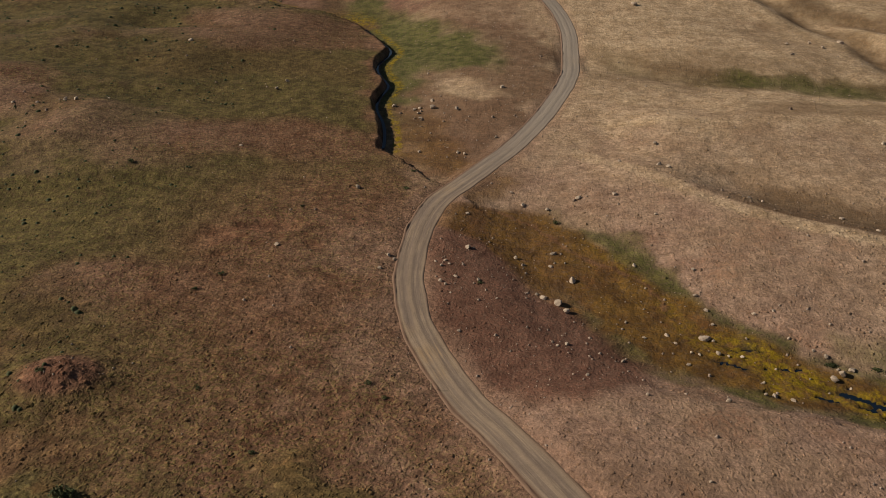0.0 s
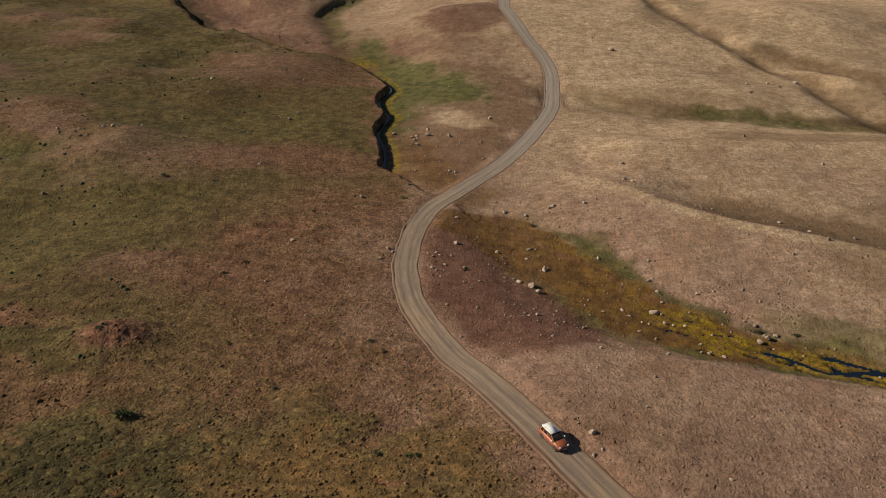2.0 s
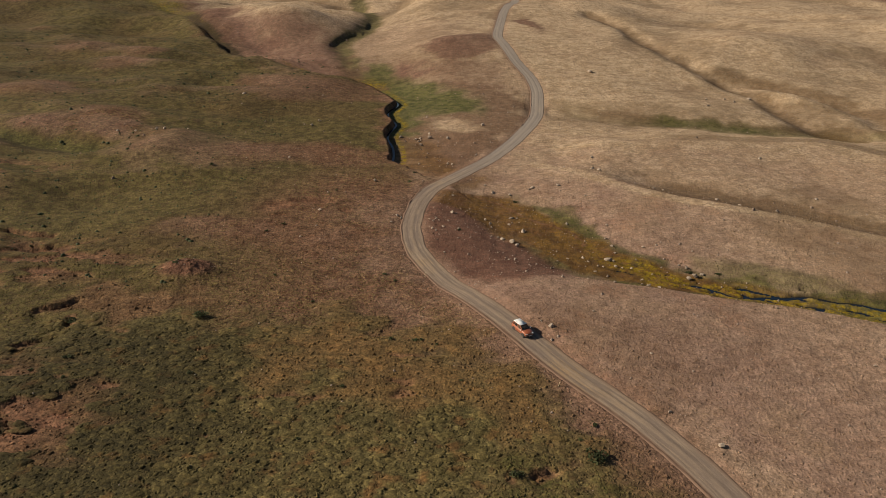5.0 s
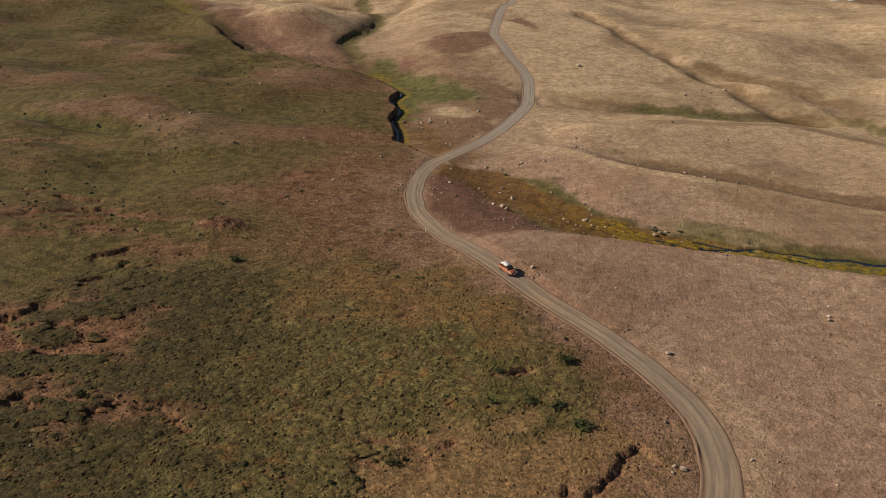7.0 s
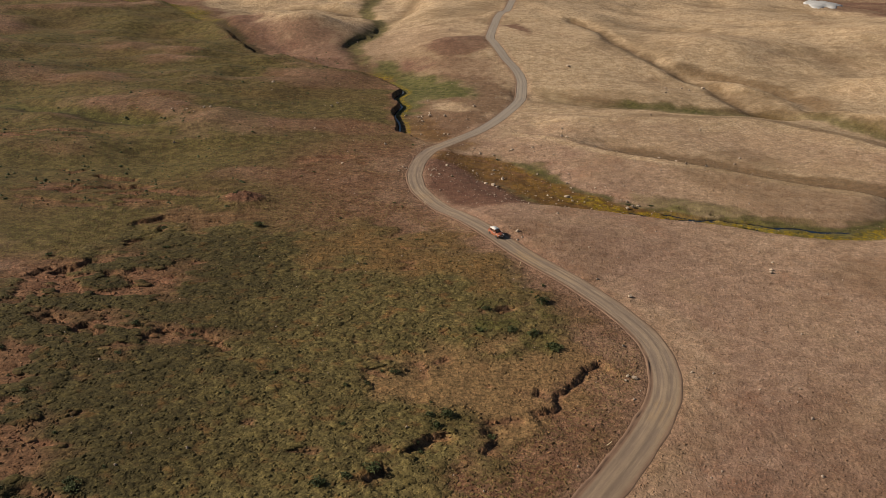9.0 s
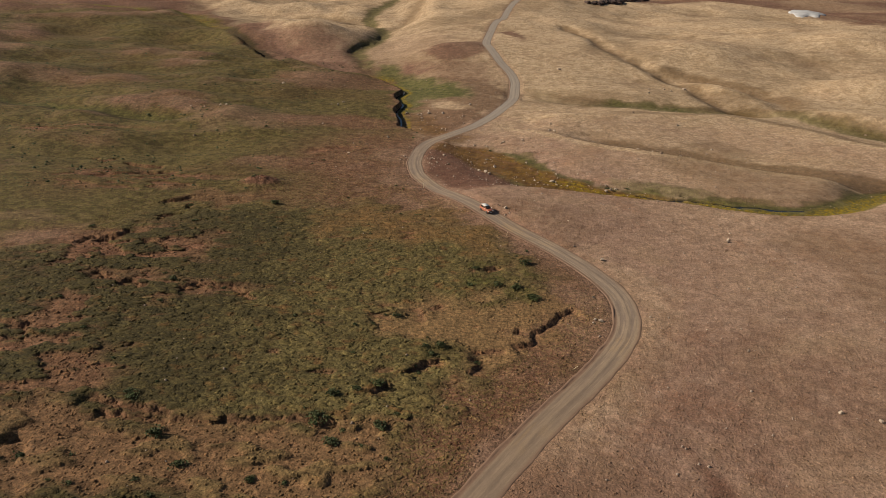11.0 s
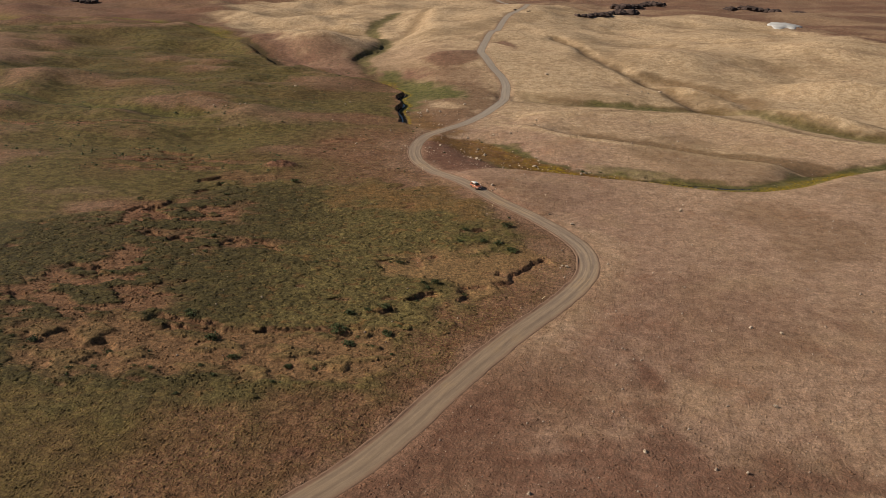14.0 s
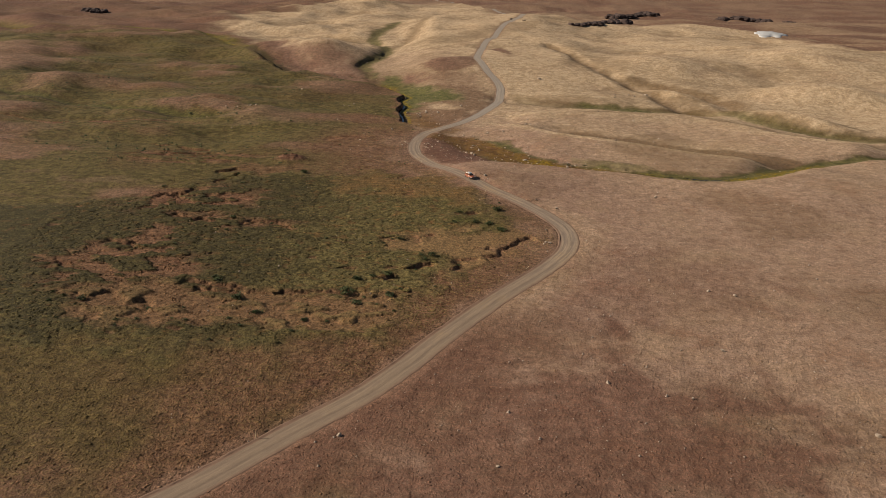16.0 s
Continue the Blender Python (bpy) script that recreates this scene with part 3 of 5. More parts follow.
    umber = np.maximum(umber, 0.95 * smooth(1.1, 0.7, np.hypot((x - 38) / 6.5, (y - 333 + 1.5 * (x - 38)) / 14) + 0.6 * wob))
    grassy = np.maximum(wet, smooth(-4, 4, inside(x, y, MEADOW) + 6 * wob))
    umber, damp_shade = umber * (1 - 0.9 * grassy), damp_shade * (1 - 0.9 * grassy)
    bare = np.clip(np.maximum(scar * (1 - 0.45 * worn), smooth(0.2, 0.6, m) * (0.75 - 0.35 * torn)), 0, 1)
    umber = np.maximum(umber, smooth(0.3, 0.6, m) * torn)
    bare = np.maximum(bare, 0.55 * smooth(1.1, 0.4, np.hypot((x + 52) / 13, (y - 67) / 8) + 0.9 * wob))
    bare = np.maximum(bare, 0.7 * smooth(0.55, 0.15, np.abs(along(x, y, RUNNEL, 5.0)[0] + 1.2 * perlin(x, y, 3, 117))))
    rubble = smooth(-3, 3, inside(x, y, GRAVEL_BANK) + 5 * wob)
    umber, damp_shade, green = umber * (1 - 0.8 * rubble), damp_shade * (1 - 0.8 * rubble), green * (1 - rubble)
    bare = np.maximum(bare, 0.55 * rubble)
    bare = np.maximum(bare, np.where(on & (d < 0) & (run > STREAM_RUN[-1] - 125), 0.75 * smooth(5.5, 1.5, -d + 5 * wob) * smooth(0, 20, STREAM_RUN[-1] - run), 0))
    thicket = smooth(-2, 4, inside(x, y, THICKET) + 7 * wob) * smooth(-0.3, 0.1, fbm(x, y, 7, 2, 131))
    lush = np.maximum(lush, 0.85 * thicket)
    sedge = smooth(2.6, 0.8, np.abs(np.abs(dm) - 0.95 * wm) + 2 * wob) * smooth(14, 22, x) * smooth(66, 52, x) * smooth(-0.35, 0.0, fbm(x, y, 8, 2, 141))
    lush, rusty = np.maximum(lush, 0.8 * sedge), rusty * (1 - 0.75 * sedge)
    tan = np.maximum(tan, 0.4 * smooth(15, 3, -dr + 7 * wob) * (dr < 0) * smooth(45, 20, y) * smooth(-75, -40, y))
    # dark strips, colour only, along the side valley and the upper stream
    valley_line = smooth(1.8, 0.6, np.abs(along(x, y, SIDE_VALLEY, 20.0)[0] + 1.5 * perlin(x, y, 12, 79) + 3)) * smooth(-92, -104, x)
    dark_bank = np.where(on, smooth(4, 1.5, np.abs(d - 1.5) + 3 * wob) * smooth(-136, -124, x) * smooth(-60, -70, x) * (y > 200), 0)
    heather = bog * smooth(8, -22, x + 30 * wob) * smooth(66, 50, y)
    heather = heather * (0.25 + 0.75 * smooth(-16, -38, x + 16 * wob))
    verge = smooth(half + 3.4, half + 0.3, np.abs(dr) + 1.4 * wob)
    return h, dict(rusty=rusty, yellow=yellow, green=green, bare=bare, tan=tan, damp_shade=damp_shade, stony=np.maximum(side, rubble), bog=bog * (1 - 0.85 * thicket), heather=heather, lush=lush, basin=np.maximum(np.maximum(basin, 0.62 * ochre), 0.55 * worn) * (1 - 0.8 * thicket), verge=verge, pool=np.maximum(np.maximum(pool, dark_bank), 0.8 * valley_line), umber=umber, stream=stream_near)


DIVIDE = np.vstack([ROAD[:np.argmin(np.hypot(ROAD[:, 0] - 1.1, ROAD[:, 1] - 133)):4], STREAM[:-2:3][::-1], [[-520, 700]]])


# ---- materials ----
def shader(name):
    mat = bpy.data.materials.new(name)
    mat.use_nodes = True
    nt = mat.node_tree
    return mat, nt, nt.nodes["Principled BSDF"]


def coords(nt):
    return nt.nodes.new("ShaderNodeTexCoord").outputs["Object"]


def grain(nt, vec, size, detail=3.0, rough=0.55):
    n = nt.nodes.new("ShaderNodeTexNoise")
    n.inputs["Scale"].default_value, n.inputs["Detail"].default_value, n.inputs["Roughness"].default_value = 1 / size, detail, rough
    nt.links.new(vec, n.inputs["Vector"])
    return n.outputs["Fac"]


def cells(nt, vec, size, feature="F1"):
    n = nt.nodes.new("ShaderNodeTexVoronoi")
    n.feature = feature
    n.inputs["Scale"].default_value = 1 / size
    nt.links.new(vec, n.inputs["Vector"])
    return n


def span(nt, value, a, b, lo=0.0, hi=1.0):
    n = nt.nodes.new("ShaderNodeMapRange")
    n.interpolation_type = "SMOOTHSTEP"
    for key, v in zip(("From Min", "From Max", "To Min", "To Max"), (a, b, lo, hi)):
        n.inputs[key].default_value = v
    nt.links.new(value, n.inputs["Value"])
    return n.outputs["Result"]


def calc(nt, op, a, b=None):
    n = nt.nodes.new("ShaderNodeMath")
    n.operation = op
    for socket, v in zip(n.inputs, (a, b)):
        if v is None:
            continue
        if isinstance(v, (int, float)):
            socket.default_value = v
        else:
            nt.links.new(v, socket)
    return n.outputs[0]


def blend(nt, fac, a, b, how="MIX"):
    n = nt.nodes.new("ShaderNodeMix")
    n.data_type, n.blend_type = "RGBA", how
    for socket, v in zip((n.inputs[0], n.inputs[6], n.inputs[7]), (fac, a, b)):
        if isinstance(v, (int, float)):
            socket.default_value = v
        elif isinstance(v, tuple):
            socket.default_value = (*v, 1)
        else:
            nt.links.new(v, socket)
    return n.outputs[2]


def relief(nt, bsdf, height, depth, strength=1.0):
    n = nt.nodes.new("ShaderNodeBump")
    n.inputs["Strength"].default_value, n.inputs["Distance"].default_value = strength, depth
    nt.links.new(height, n.inputs["Height"])
    nt.links.new(n.outputs[0], bsdf.inputs["Normal"])
    return n


def cover(nt, name):
    n = nt.nodes.new("ShaderNodeAttribute")
    n.attribute_name = name
    return n.outputs["Fac"]


def ground_material(name, lumps=False):
    mat, nt, bsdf = shader(name)
    p = coords(nt)
    grit, fine, mid, wide = grain(nt, p, 0.22, 3, 0.7), grain(nt, p, 0.6, 5, 0.7), grain(nt, p, 3.2, 4, 0.6), grain(nt, p, 22, 4, 0.6)
    broad = grain(nt, p, 9, 4, 0.7)
    warp = nt.nodes.new("ShaderNodeTexNoise")
    warp.inputs["Scale"].default_value, warp.inputs["Detail"].default_value = 1.1, 3
    nt.links.new(p, warp.inputs["Vector"])
    bent = nt.nodes.new("ShaderNodeVectorMath")
    bent.operation = "MULTIPLY_ADD"
    nt.links.new(warp.outputs["Color"], bent.inputs[0])
    bent.inputs[1].default_value = (1.3, 1.3, 1.3)
    nt.links.new(p, bent.inputs[2])
    tuft = cells(nt, bent.outputs[0], 0.55)
    tuft_d = span(nt, tuft.outputs["Distance"], 0.15, 0.75)
    pebble = cells(nt, bent.outputs[0], 0.30)
    pick = nt.nodes.new("ShaderNodeSeparateColor")
    nt.links.new(tuft.outputs["Color"], pick.inputs[0])
    pick2 = nt.nodes.new("ShaderNodeSeparateColor")
    nt.links.new(pebble.outputs["Color"], pick2.inputs[0])
    speck = calc(nt, "MULTIPLY", span(nt, pick2.outputs[0], 0.80, 0.93), span(nt, pebble.outputs["Distance"], 0.45, 0.2))
    # heath: brown gravelly soil with olive and straw tufts
    soil = blend(nt, span(nt, mid, 0.35, 0.65), (0.095, 0.045, 0.023), (0.146, 0.077, 0.043))
    tufts = blend(nt, pick.outputs[0], (0.078, 0.052, 0.017), (0.165, 0.108, 0.045))
    heath = blend(nt, calc(nt, "MULTIPLY", span(nt, tuft_d, 0.75, 0.2), span(nt, wide, 0.32, 0.62, 0.25, 1.0)), soil, tufts)
    heath = blend(nt, calc(nt, "MULTIPLY", speck, 0.35), heath, (0.24, 0.17, 0.12))
    # stony slope: pinkish gravel
    stone = blend(nt, span(nt, mid, 0.3, 0.7), (0.202, 0.122, 0.083), (0.258, 0.163, 0.114))
    stone = blend(nt, calc(nt, "MULTIPLY", speck, 0.4), stone, (0.36, 0.24, 0.165))
    stone = blend(nt, calc(nt, "MULTIPLY", span(nt, tuft_d, 0.6, 0.15), span(nt, pick.outputs[1], 0.55, 0.75, 0, 0.4)), stone, (0.15, 0.083, 0.038))
    stone = blend(nt, span(nt, wide, 0.48, 0.66, 0, 0.4), stone, (0.265, 0.176, 0.104))
    stone = blend(nt, span(nt, broad, 0.38, 0.22, 0, 0.6), stone, (0.165, 0.090, 0.062))
    stone = blend(nt, calc(nt, "MULTIPLY", span(nt, grain(nt, p, 15, 5, 0.7), 0.52, 0.66, 0, 0.6), span(nt, fine, 0.35, 0.6)), stone, (0.175, 0.080, 0.045))
    c = blend(nt, calc(nt, "MULTIPLY", cover(nt, "stony"), 0.97), heath, stone)
    c = blend(nt, span(nt, broad, 0.58, 0.74, 0, 0.45), c, (0.135, 0.060, 0.034))
    # dry grass, and the crests' sunlit lips put into the colour
    straw = blend(nt, span(nt, mid, 0.3, 0.7), (0.290, 0.198, 0.114), (0.415, 0.300, 0.186))
    straw = blend(nt, span(nt, wide, 0.50, 0.72, 0, 0.4), straw, (0.20, 0.118, 0.070))
    straw = blend(nt, calc(nt, "MULTIPLY", speck, 0.3), straw, (0.16, 0.09, 0.04))
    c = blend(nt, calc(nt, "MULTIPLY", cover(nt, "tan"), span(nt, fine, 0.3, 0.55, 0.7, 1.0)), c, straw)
    # green grass
    grass = blend(nt, span(nt, mid, 0.35, 0.65), (0.046, 0.041, 0.010), (0.092, 0.075, 0.021))
    c = blend(nt, calc(nt, "MULTIPLY", cover(nt, "green"), span(nt, fine, 0.30, 0.55, 0.3, 0.92)), c, grass)
    # damp hollows, and shade behind crests and knobs put into the colour
    c = blend(nt, calc(nt, "MULTIPLY", cover(nt, "damp_shade"), span(nt, fine, 0.3, 0.6, 0.4, 0.8)), c, (0.086, 0.048, 0.020))
    meadow = blend(nt, span(nt, mid, 0.35, 0.65), (0.040, 0.045, 0.010), (0.088, 0.083, 0.022))
    c = blend(nt, calc(nt, "MULTIPLY", cover(nt, "lush"), span(nt, fine, 0.30, 0.55, 0.45, 0.95)), c, meadow)
    umber = blend(nt, span(nt, mid, 0.3, 0.7), (0.091, 0.041, 0.026), (0.132, 0.064, 0.041))
    umber = blend(nt, calc(nt, "MULTIPLY", speck, 0.5), umber, (0.26, 0.18, 0.13))
    c = blend(nt, calc(nt, "MULTIPLY", cover(nt, "umber"), span(nt, fine, 0.3, 0.55, 0.55, 0.95)), c, umber)
    # bog: grey-green low scrub on hummocks
    scrub = blend(nt, pick.outputs[1], (0.062, 0.049, 0.017), (0.124, 0.095, 0.036))
    scrub = blend(nt, span(nt, mid, 0.52, 0.68, 0, 0.75), scrub, (0.125, 0.063, 0.023))
    c = blend(nt, calc(nt, "MULTIPLY", cover(nt, "bog"), span(nt, fine, 0.28, 0.5, 0.8, 0.97)), c, scrub)
    dusk = blend(nt, pick.outputs[1], (0.030, 0.024, 0.009), (0.064, 0.049, 0.018))
    dusk = blend(nt, span(nt, mid, 0.55, 0.70, 0, 0.7), dusk, (0.085, 0.046, 0.016))
    c = blend(nt, calc(nt, "MULTIPLY", cover(nt, "heather"), span(nt, fine, 0.28, 0.5, 0.65, 0.97)), c, dusk)
    c = blend(nt, calc(nt, "MULTIPLY", cover(nt, "basin"), span(nt, fine, 0.3, 0.6, 0.6, 0.95)), c, blend(nt, mid, (0.145, 0.079, 0.037), (0.205, 0.121, 0.055)))
    # wet moss
    moss = blend(nt, span(nt, mid, 0.35, 0.65), (0.076, 0.036, 0.009), (0.128, 0.065, 0.012))
    moss = blend(nt, span(nt, broad, 0.52, 0.66, 0, 0.7), moss, (0.120, 0.052, 0.018))
    c = blend(nt, calc(nt, "MULTIPLY", cover(nt, "rusty"), span(nt, fine, 0.3, 0.55, 0.5, 0.95)), c, moss)
    c = blend(nt, calc(nt, "MULTIPLY", cover(nt, "yellow"), span(nt, grain(nt, p, 1.1, 4, 0.65), 0.40, 0.60, 0.05, 0.9)), c, (0.205, 0.135, 0.006))
    # bare red earth
    earth = blend(nt, span(nt, mid, 0.3, 0.7), (0.105, 0.047, 0.025), (0.185, 0.094, 0.052))
    c = blend(nt, calc(nt, "MULTIPLY", cover(nt, "bare"), span(nt, fine, 0.25, 0.5, 0.6, 1.0)), c, earth)
    c = blend(nt, calc(nt, "MULTIPLY", cover(nt, "verge"), span(nt, fine, 0.3, 0.6, 0.15, 0.6)), c, blend(nt, mid, (0.155, 0.085, 0.055), (0.225, 0.132, 0.085)))
    # marsh pools, and the dark strips by upper stream and side valley
    c = blend(nt, calc(nt, "MULTIPLY", cover(nt, "pool"), 0.85), c, (0.030, 0.022, 0.010))
    rough = span(nt, cover(nt, "stony"), 0.2, 1.0, 1.0, 0.62)
    c = blend(nt, rough, c, blend(nt, span(nt, fine, 0.25, 0.75), (0.62, 0.62, 0.62), (1.38, 1.38, 1.38)), "MULTIPLY")
    c = blend(nt, rough, c, blend(nt, span(nt, grain(nt, p, 1.5, 5, 0.75), 0.3, 0.7), (0.68, 0.68, 0.68), (1.34, 1.34, 1.34)), "MULTIPLY")
    c = blend(nt, 1.0, c, blend(nt, span(nt, grit, 0.25, 0.75), (0.78, 0.78, 0.78), (1.22, 1.22, 1.22)), "MULTIPLY")
    c = blend(nt, rough, c, blend(nt, span(nt, grain(nt, p, 2.4, 7, 0.85), 0.3, 0.7), (0.80, 0.81, 0.82), (1.18, 1.17, 1.16)), "MULTIPLY")
    if lumps:
        isle = nt.nodes.new("ShaderNodeNewGeometry").outputs["Random Per Island"]
        c = blend(nt, 1.0, c, blend(nt, isle, (0.86, 0.85, 0.80), (1.20, 1.17, 1.10)), "MULTIPLY")
    nt.links.new(c, bsdf.inputs["Base Color"])
    bsdf.inputs["Roughness"].default_value = 0.95
    bsdf.inputs["Specular IOR Level"].default_value = 0.12
    lump = calc(nt, "ADD", calc(nt, "MULTIPLY", calc(nt, "SUBTRACT", 1.0, tuft_d), 0.45), calc(nt, "MULTIPLY", fine, 0.7))
    lump = calc(nt, "ADD", lump, calc(nt, "MULTIPLY", calc(nt, "SUBTRACT", 1.0, pebble.outputs["Distance"]), 0.30))
    lump = calc(nt, "ADD", lump, calc(nt, "MULTIPLY", grit, 0.2))
    relief(nt, bsdf, calc(nt, "MULTIPLY", calc(nt, "MULTIPLY", lump, span(nt, cover(nt, "bog"), 0, 1, 1.0, 0.7)), span(nt, cover(nt, "stony"), 0, 1, 1.0, 0.8)), 0.13, 1.0)
    return mat


def road_material():
    mat, nt, bsdf = shader("gravel_road")
    p = coords(nt)
    u = cover(nt, "across")
    lane = nt.nodes.new("ShaderNodeCombineXYZ")
    nt.links.new(u, lane.inputs[0])
    nt.links.new(calc(nt, "MULTIPLY", cover(nt, "along"), 0.045), lane.inputs[1])
    streak, streak2 = grain(nt, lane.outputs[0], 0.45, 4, 0.6), grain(nt, lane.outputs[0], 0.16, 3, 0.6)
    au = calc(nt, "ABSOLUTE", calc(nt, "ADD", u, calc(nt, "MULTIPLY", calc(nt, "SUBTRACT", grain(nt, p, 6, 3), 0.5), 0.9)))
    fine, mid, wide = grain(nt, p, 0.18, 4, 0.7), grain(nt, p, 1.6, 4, 0.6), grain(nt, p, 14, 3)
    track = blend(nt, mid, (0.150, 0.108, 0.080), (0.215, 0.158, 0.116))
    loose = blend(nt, mid, (0.250, 0.178, 0.116), (0.335, 0.245, 0.162))
    ridge = calc(nt, "MAXIMUM", span(nt, au, 0.50, 0.12), span(nt, au, 1.35, 1.8))
    ridge = calc(nt, "MULTIPLY", ridge, span(nt, wide, 0.3, 0.65, 0.3, 0.9))
    c = blend(nt, calc(nt, "MAXIMUM", ridge, span(nt, streak, 0.45, 0.65, 0, 0.8)), track, loose)
    c = blend(nt, span(nt, streak2, 0.55, 0.72, 0, 0.45), c, (0.115, 0.088, 0.066))
    c = blend(nt, calc(nt, "MULTIPLY", span(nt, wide, 0.55, 0.72), span(nt, streak, 0.4, 0.6, 0, 0.5)), c, (0.33, 0.20, 0.085))
    c = blend(nt, calc(nt, "MULTIPLY", cover(nt, "pale"), 0.75), c, blend(nt, streak, (0.205, 0.168, 0.132), (0.305, 0.256, 0.206)))
    c = blend(nt, calc(nt, "MULTIPLY", cover(nt, "brown"), 0.6), c, blend(nt, streak, (0.135, 0.090, 0.057), (0.225, 0.155, 0.100)))
    c = blend(nt, calc(nt, "MAXIMUM", span(nt, u, -1.65, -2.05, 0, 0.92), span(nt, u, 1.8, 2.5, 0, 0.8)), c, blend(nt, mid, (0.125, 0.070, 0.045), (0.200, 0.122, 0.080)))
    c = blend(nt, 1.0, c, blend(nt, fine, (0.75, 0.75, 0.75), (1.25, 1.25, 1.25)), "MULTIPLY")
    nt.links.new(c, bsdf.inputs["Base Color"])
    bsdf.inputs["Roughness"].default_value = 0.9
    bsdf.inputs["Specular IOR Level"].default_value = 0.2
    relief(nt, bsdf, calc(nt, "ADD", fine, calc(nt, "ADD", mid, calc(nt, "MULTIPLY", streak2, 0.8))), 0.035, 0.8)
    return mat


def water_material(name, gloss):
    mat, nt, bsdf = shader(name)
    bsdf.inputs["Base Color"].default_value = (0.005, 0.010, 0.017, 1)
    bsdf.inputs["Roughness"].default_value = 0.07
    bsdf.inputs["IOR"].default_value = 1.33
    bsdf.inputs["Specular IOR Level"].default_value = gloss
    relief(nt, bsdf, grain(nt, coords(nt), 0.5, 3), 0.02, 0.5)
    return mat


def mottled(name, dark, light, size, rough=0.9, depth=0.02, fine=0.2):
    mat, nt, bsdf = shader(name)
    p = coords(nt)
    info = nt.nodes.new("ShaderNodeObjectInfo").outputs["Random"]
    n = grain(nt, p, size, 5, 0.65)
    c = blend(nt, span(nt, n, 0.3, 0.7), dark, light)
    c = blend(nt, 1.0, c, blend(nt, info, (0.78, 0.78, 0.78), (1.2, 1.2, 1.2)), "MULTIPLY")
    nt.links.new(c, bsdf.inputs["Base Color"])
    bsdf.inputs["Roughness"].default_value = rough
    bsdf.inputs["Specular IOR Level"].default_value = 0.25
    if depth:
        relief(nt, bsdf, grain(nt, p, fine, 4, 0.7), depth, 0.8)
    return mat


GROUND, LUMPS, GRAVEL, WATER = ground_material("ground_cover"), ground_material("tussock_cover", True), road_material(), water_material("stream_water", 0.3)


# ---- the ground, one sheet ----
def steps(lo, hi, near, grow, far_lo, far_hi):
    """Coordinates near metres apart from lo to hi, with growing steps out to far_lo and far_hi."""
    mid = list(np.arange(lo, hi, near))
    up, s = [mid[-1]], near
    while up[-1] < far_hi:
        s *= grow
        up.append(up[-1] + s)
    down, s = [mid[0]], near
    while down[-1] > far_lo:
        s *= grow
        down.append(down[-1] - s)
    return np.array(down[:0:-1] + mid + up[1:])


def sheet(name, verts, faces, mat, attributes=()):
    mesh = bpy.data.meshes.new(name)
    mesh.vertices.add(len(verts))
    mesh.vertices.foreach_set("co", verts.astype(np.float32).ravel())
    mesh.loops.add(faces.size)
    mesh.loops.foreach_set("vertex_index", faces.astype(np.int32).ravel())
    mesh.polygons.add(len(faces))
    mesh.polygons.foreach_set("loop_start", np.arange(0, faces.size, faces.shape[1], dtype=np.int32))
    mesh.polygons.foreach_set("use_smooth", np.ones(len(faces), bool))
    mesh.update(calc_edges=True)
    for key, values in dict(attributes).items():
        mesh.attributes.new(key, "FLOAT", "POINT").data.foreach_set("value", values.astype(np.float32).ravel())
    mesh.materials.append(mat)
    return new(name, mesh)


def grid_faces(rows, cols):
    i = np.arange(rows * cols).reshape(rows, cols)
    return np.stack([i[:-1, :-1], i[:-1, 1:], i[1:, 1:], i[1:, :-1]], -1).reshape(-1, 4)


GX = steps(-72, 76, 0.45, 1.027, -4200, 4200)
GY = steps(-110, 130, 0.45, 1.009, -260, 800)
far_rows, s = [GY[-1]], GY[-1] - GY[-2]
while far_rows[-1] < 4300:
    s *= 1.06
    far_rows.append(far_rows[-1] + s)
GY = np.concatenate([GY, far_rows[1:]])
gx, gy = np.meshgrid(GX, GY)
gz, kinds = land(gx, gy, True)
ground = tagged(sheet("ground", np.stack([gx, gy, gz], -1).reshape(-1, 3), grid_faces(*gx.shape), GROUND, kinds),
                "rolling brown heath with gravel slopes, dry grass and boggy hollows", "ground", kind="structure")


def cell(values, x, y):
    """Values of the ground's grid, read off between its corners."""
    x, y = np.asarray(x, float), np.asarray(y, float)
    i, j = np.clip(np.searchsorted(GX, x) - 1, 0, len(GX) - 2), np.clip(np.searchsorted(GY, y) - 1, 0, len(GY) - 2)
    u, v = (x - GX[i]) / (GX[i + 1] - GX[i]), (y - GY[j]) / (GY[j + 1] - GY[j])
    return (values[j, i] * (1 - u) + values[j, i + 1] * u) * (1 - v) + (values[j + 1, i] * (1 - u) + values[j + 1, i + 1] * u) * v


# ---- the road ----
def ribbon(line, offsets):
    t = np.gradient(line[:, :2], axis=0)
    t /= np.linalg.norm(t, axis=1)[:, None]
    side = np.stack([t[:, 1], -t[:, 0]], -1)
    return line[:, None, :2] + side[:, None] * np.asarray(offsets)[None, :, None]


line = ROAD
across = np.concatenate([[-1.42, -1.26, -1.14, -1.06], np.linspace(-1, 1, 17), [1.06, 1.14, 1.26, 1.42]])
bend = 0.15 * smooth(10, -25, ROAD[:, 1])
rag = 0.25 * np.stack([perlin(ROAD_RUN, ROAD_RUN * 0, 5, 7), perlin(ROAD_RUN, ROAD_RUN * 0 + 50, 5, 7)], -1)
off = across[None, :] * (1.75 + 0.27 * smooth(110, 50, ROAD[:, 1])[:, None] + bend[:, None] + np.where(across[None, :] < 0, rag[:, :1], rag[:, 1:]))
t_ = np.gradient(line[:, :2], axis=0)
t_ /= np.linalg.norm(t_, axis=1)[:, None]
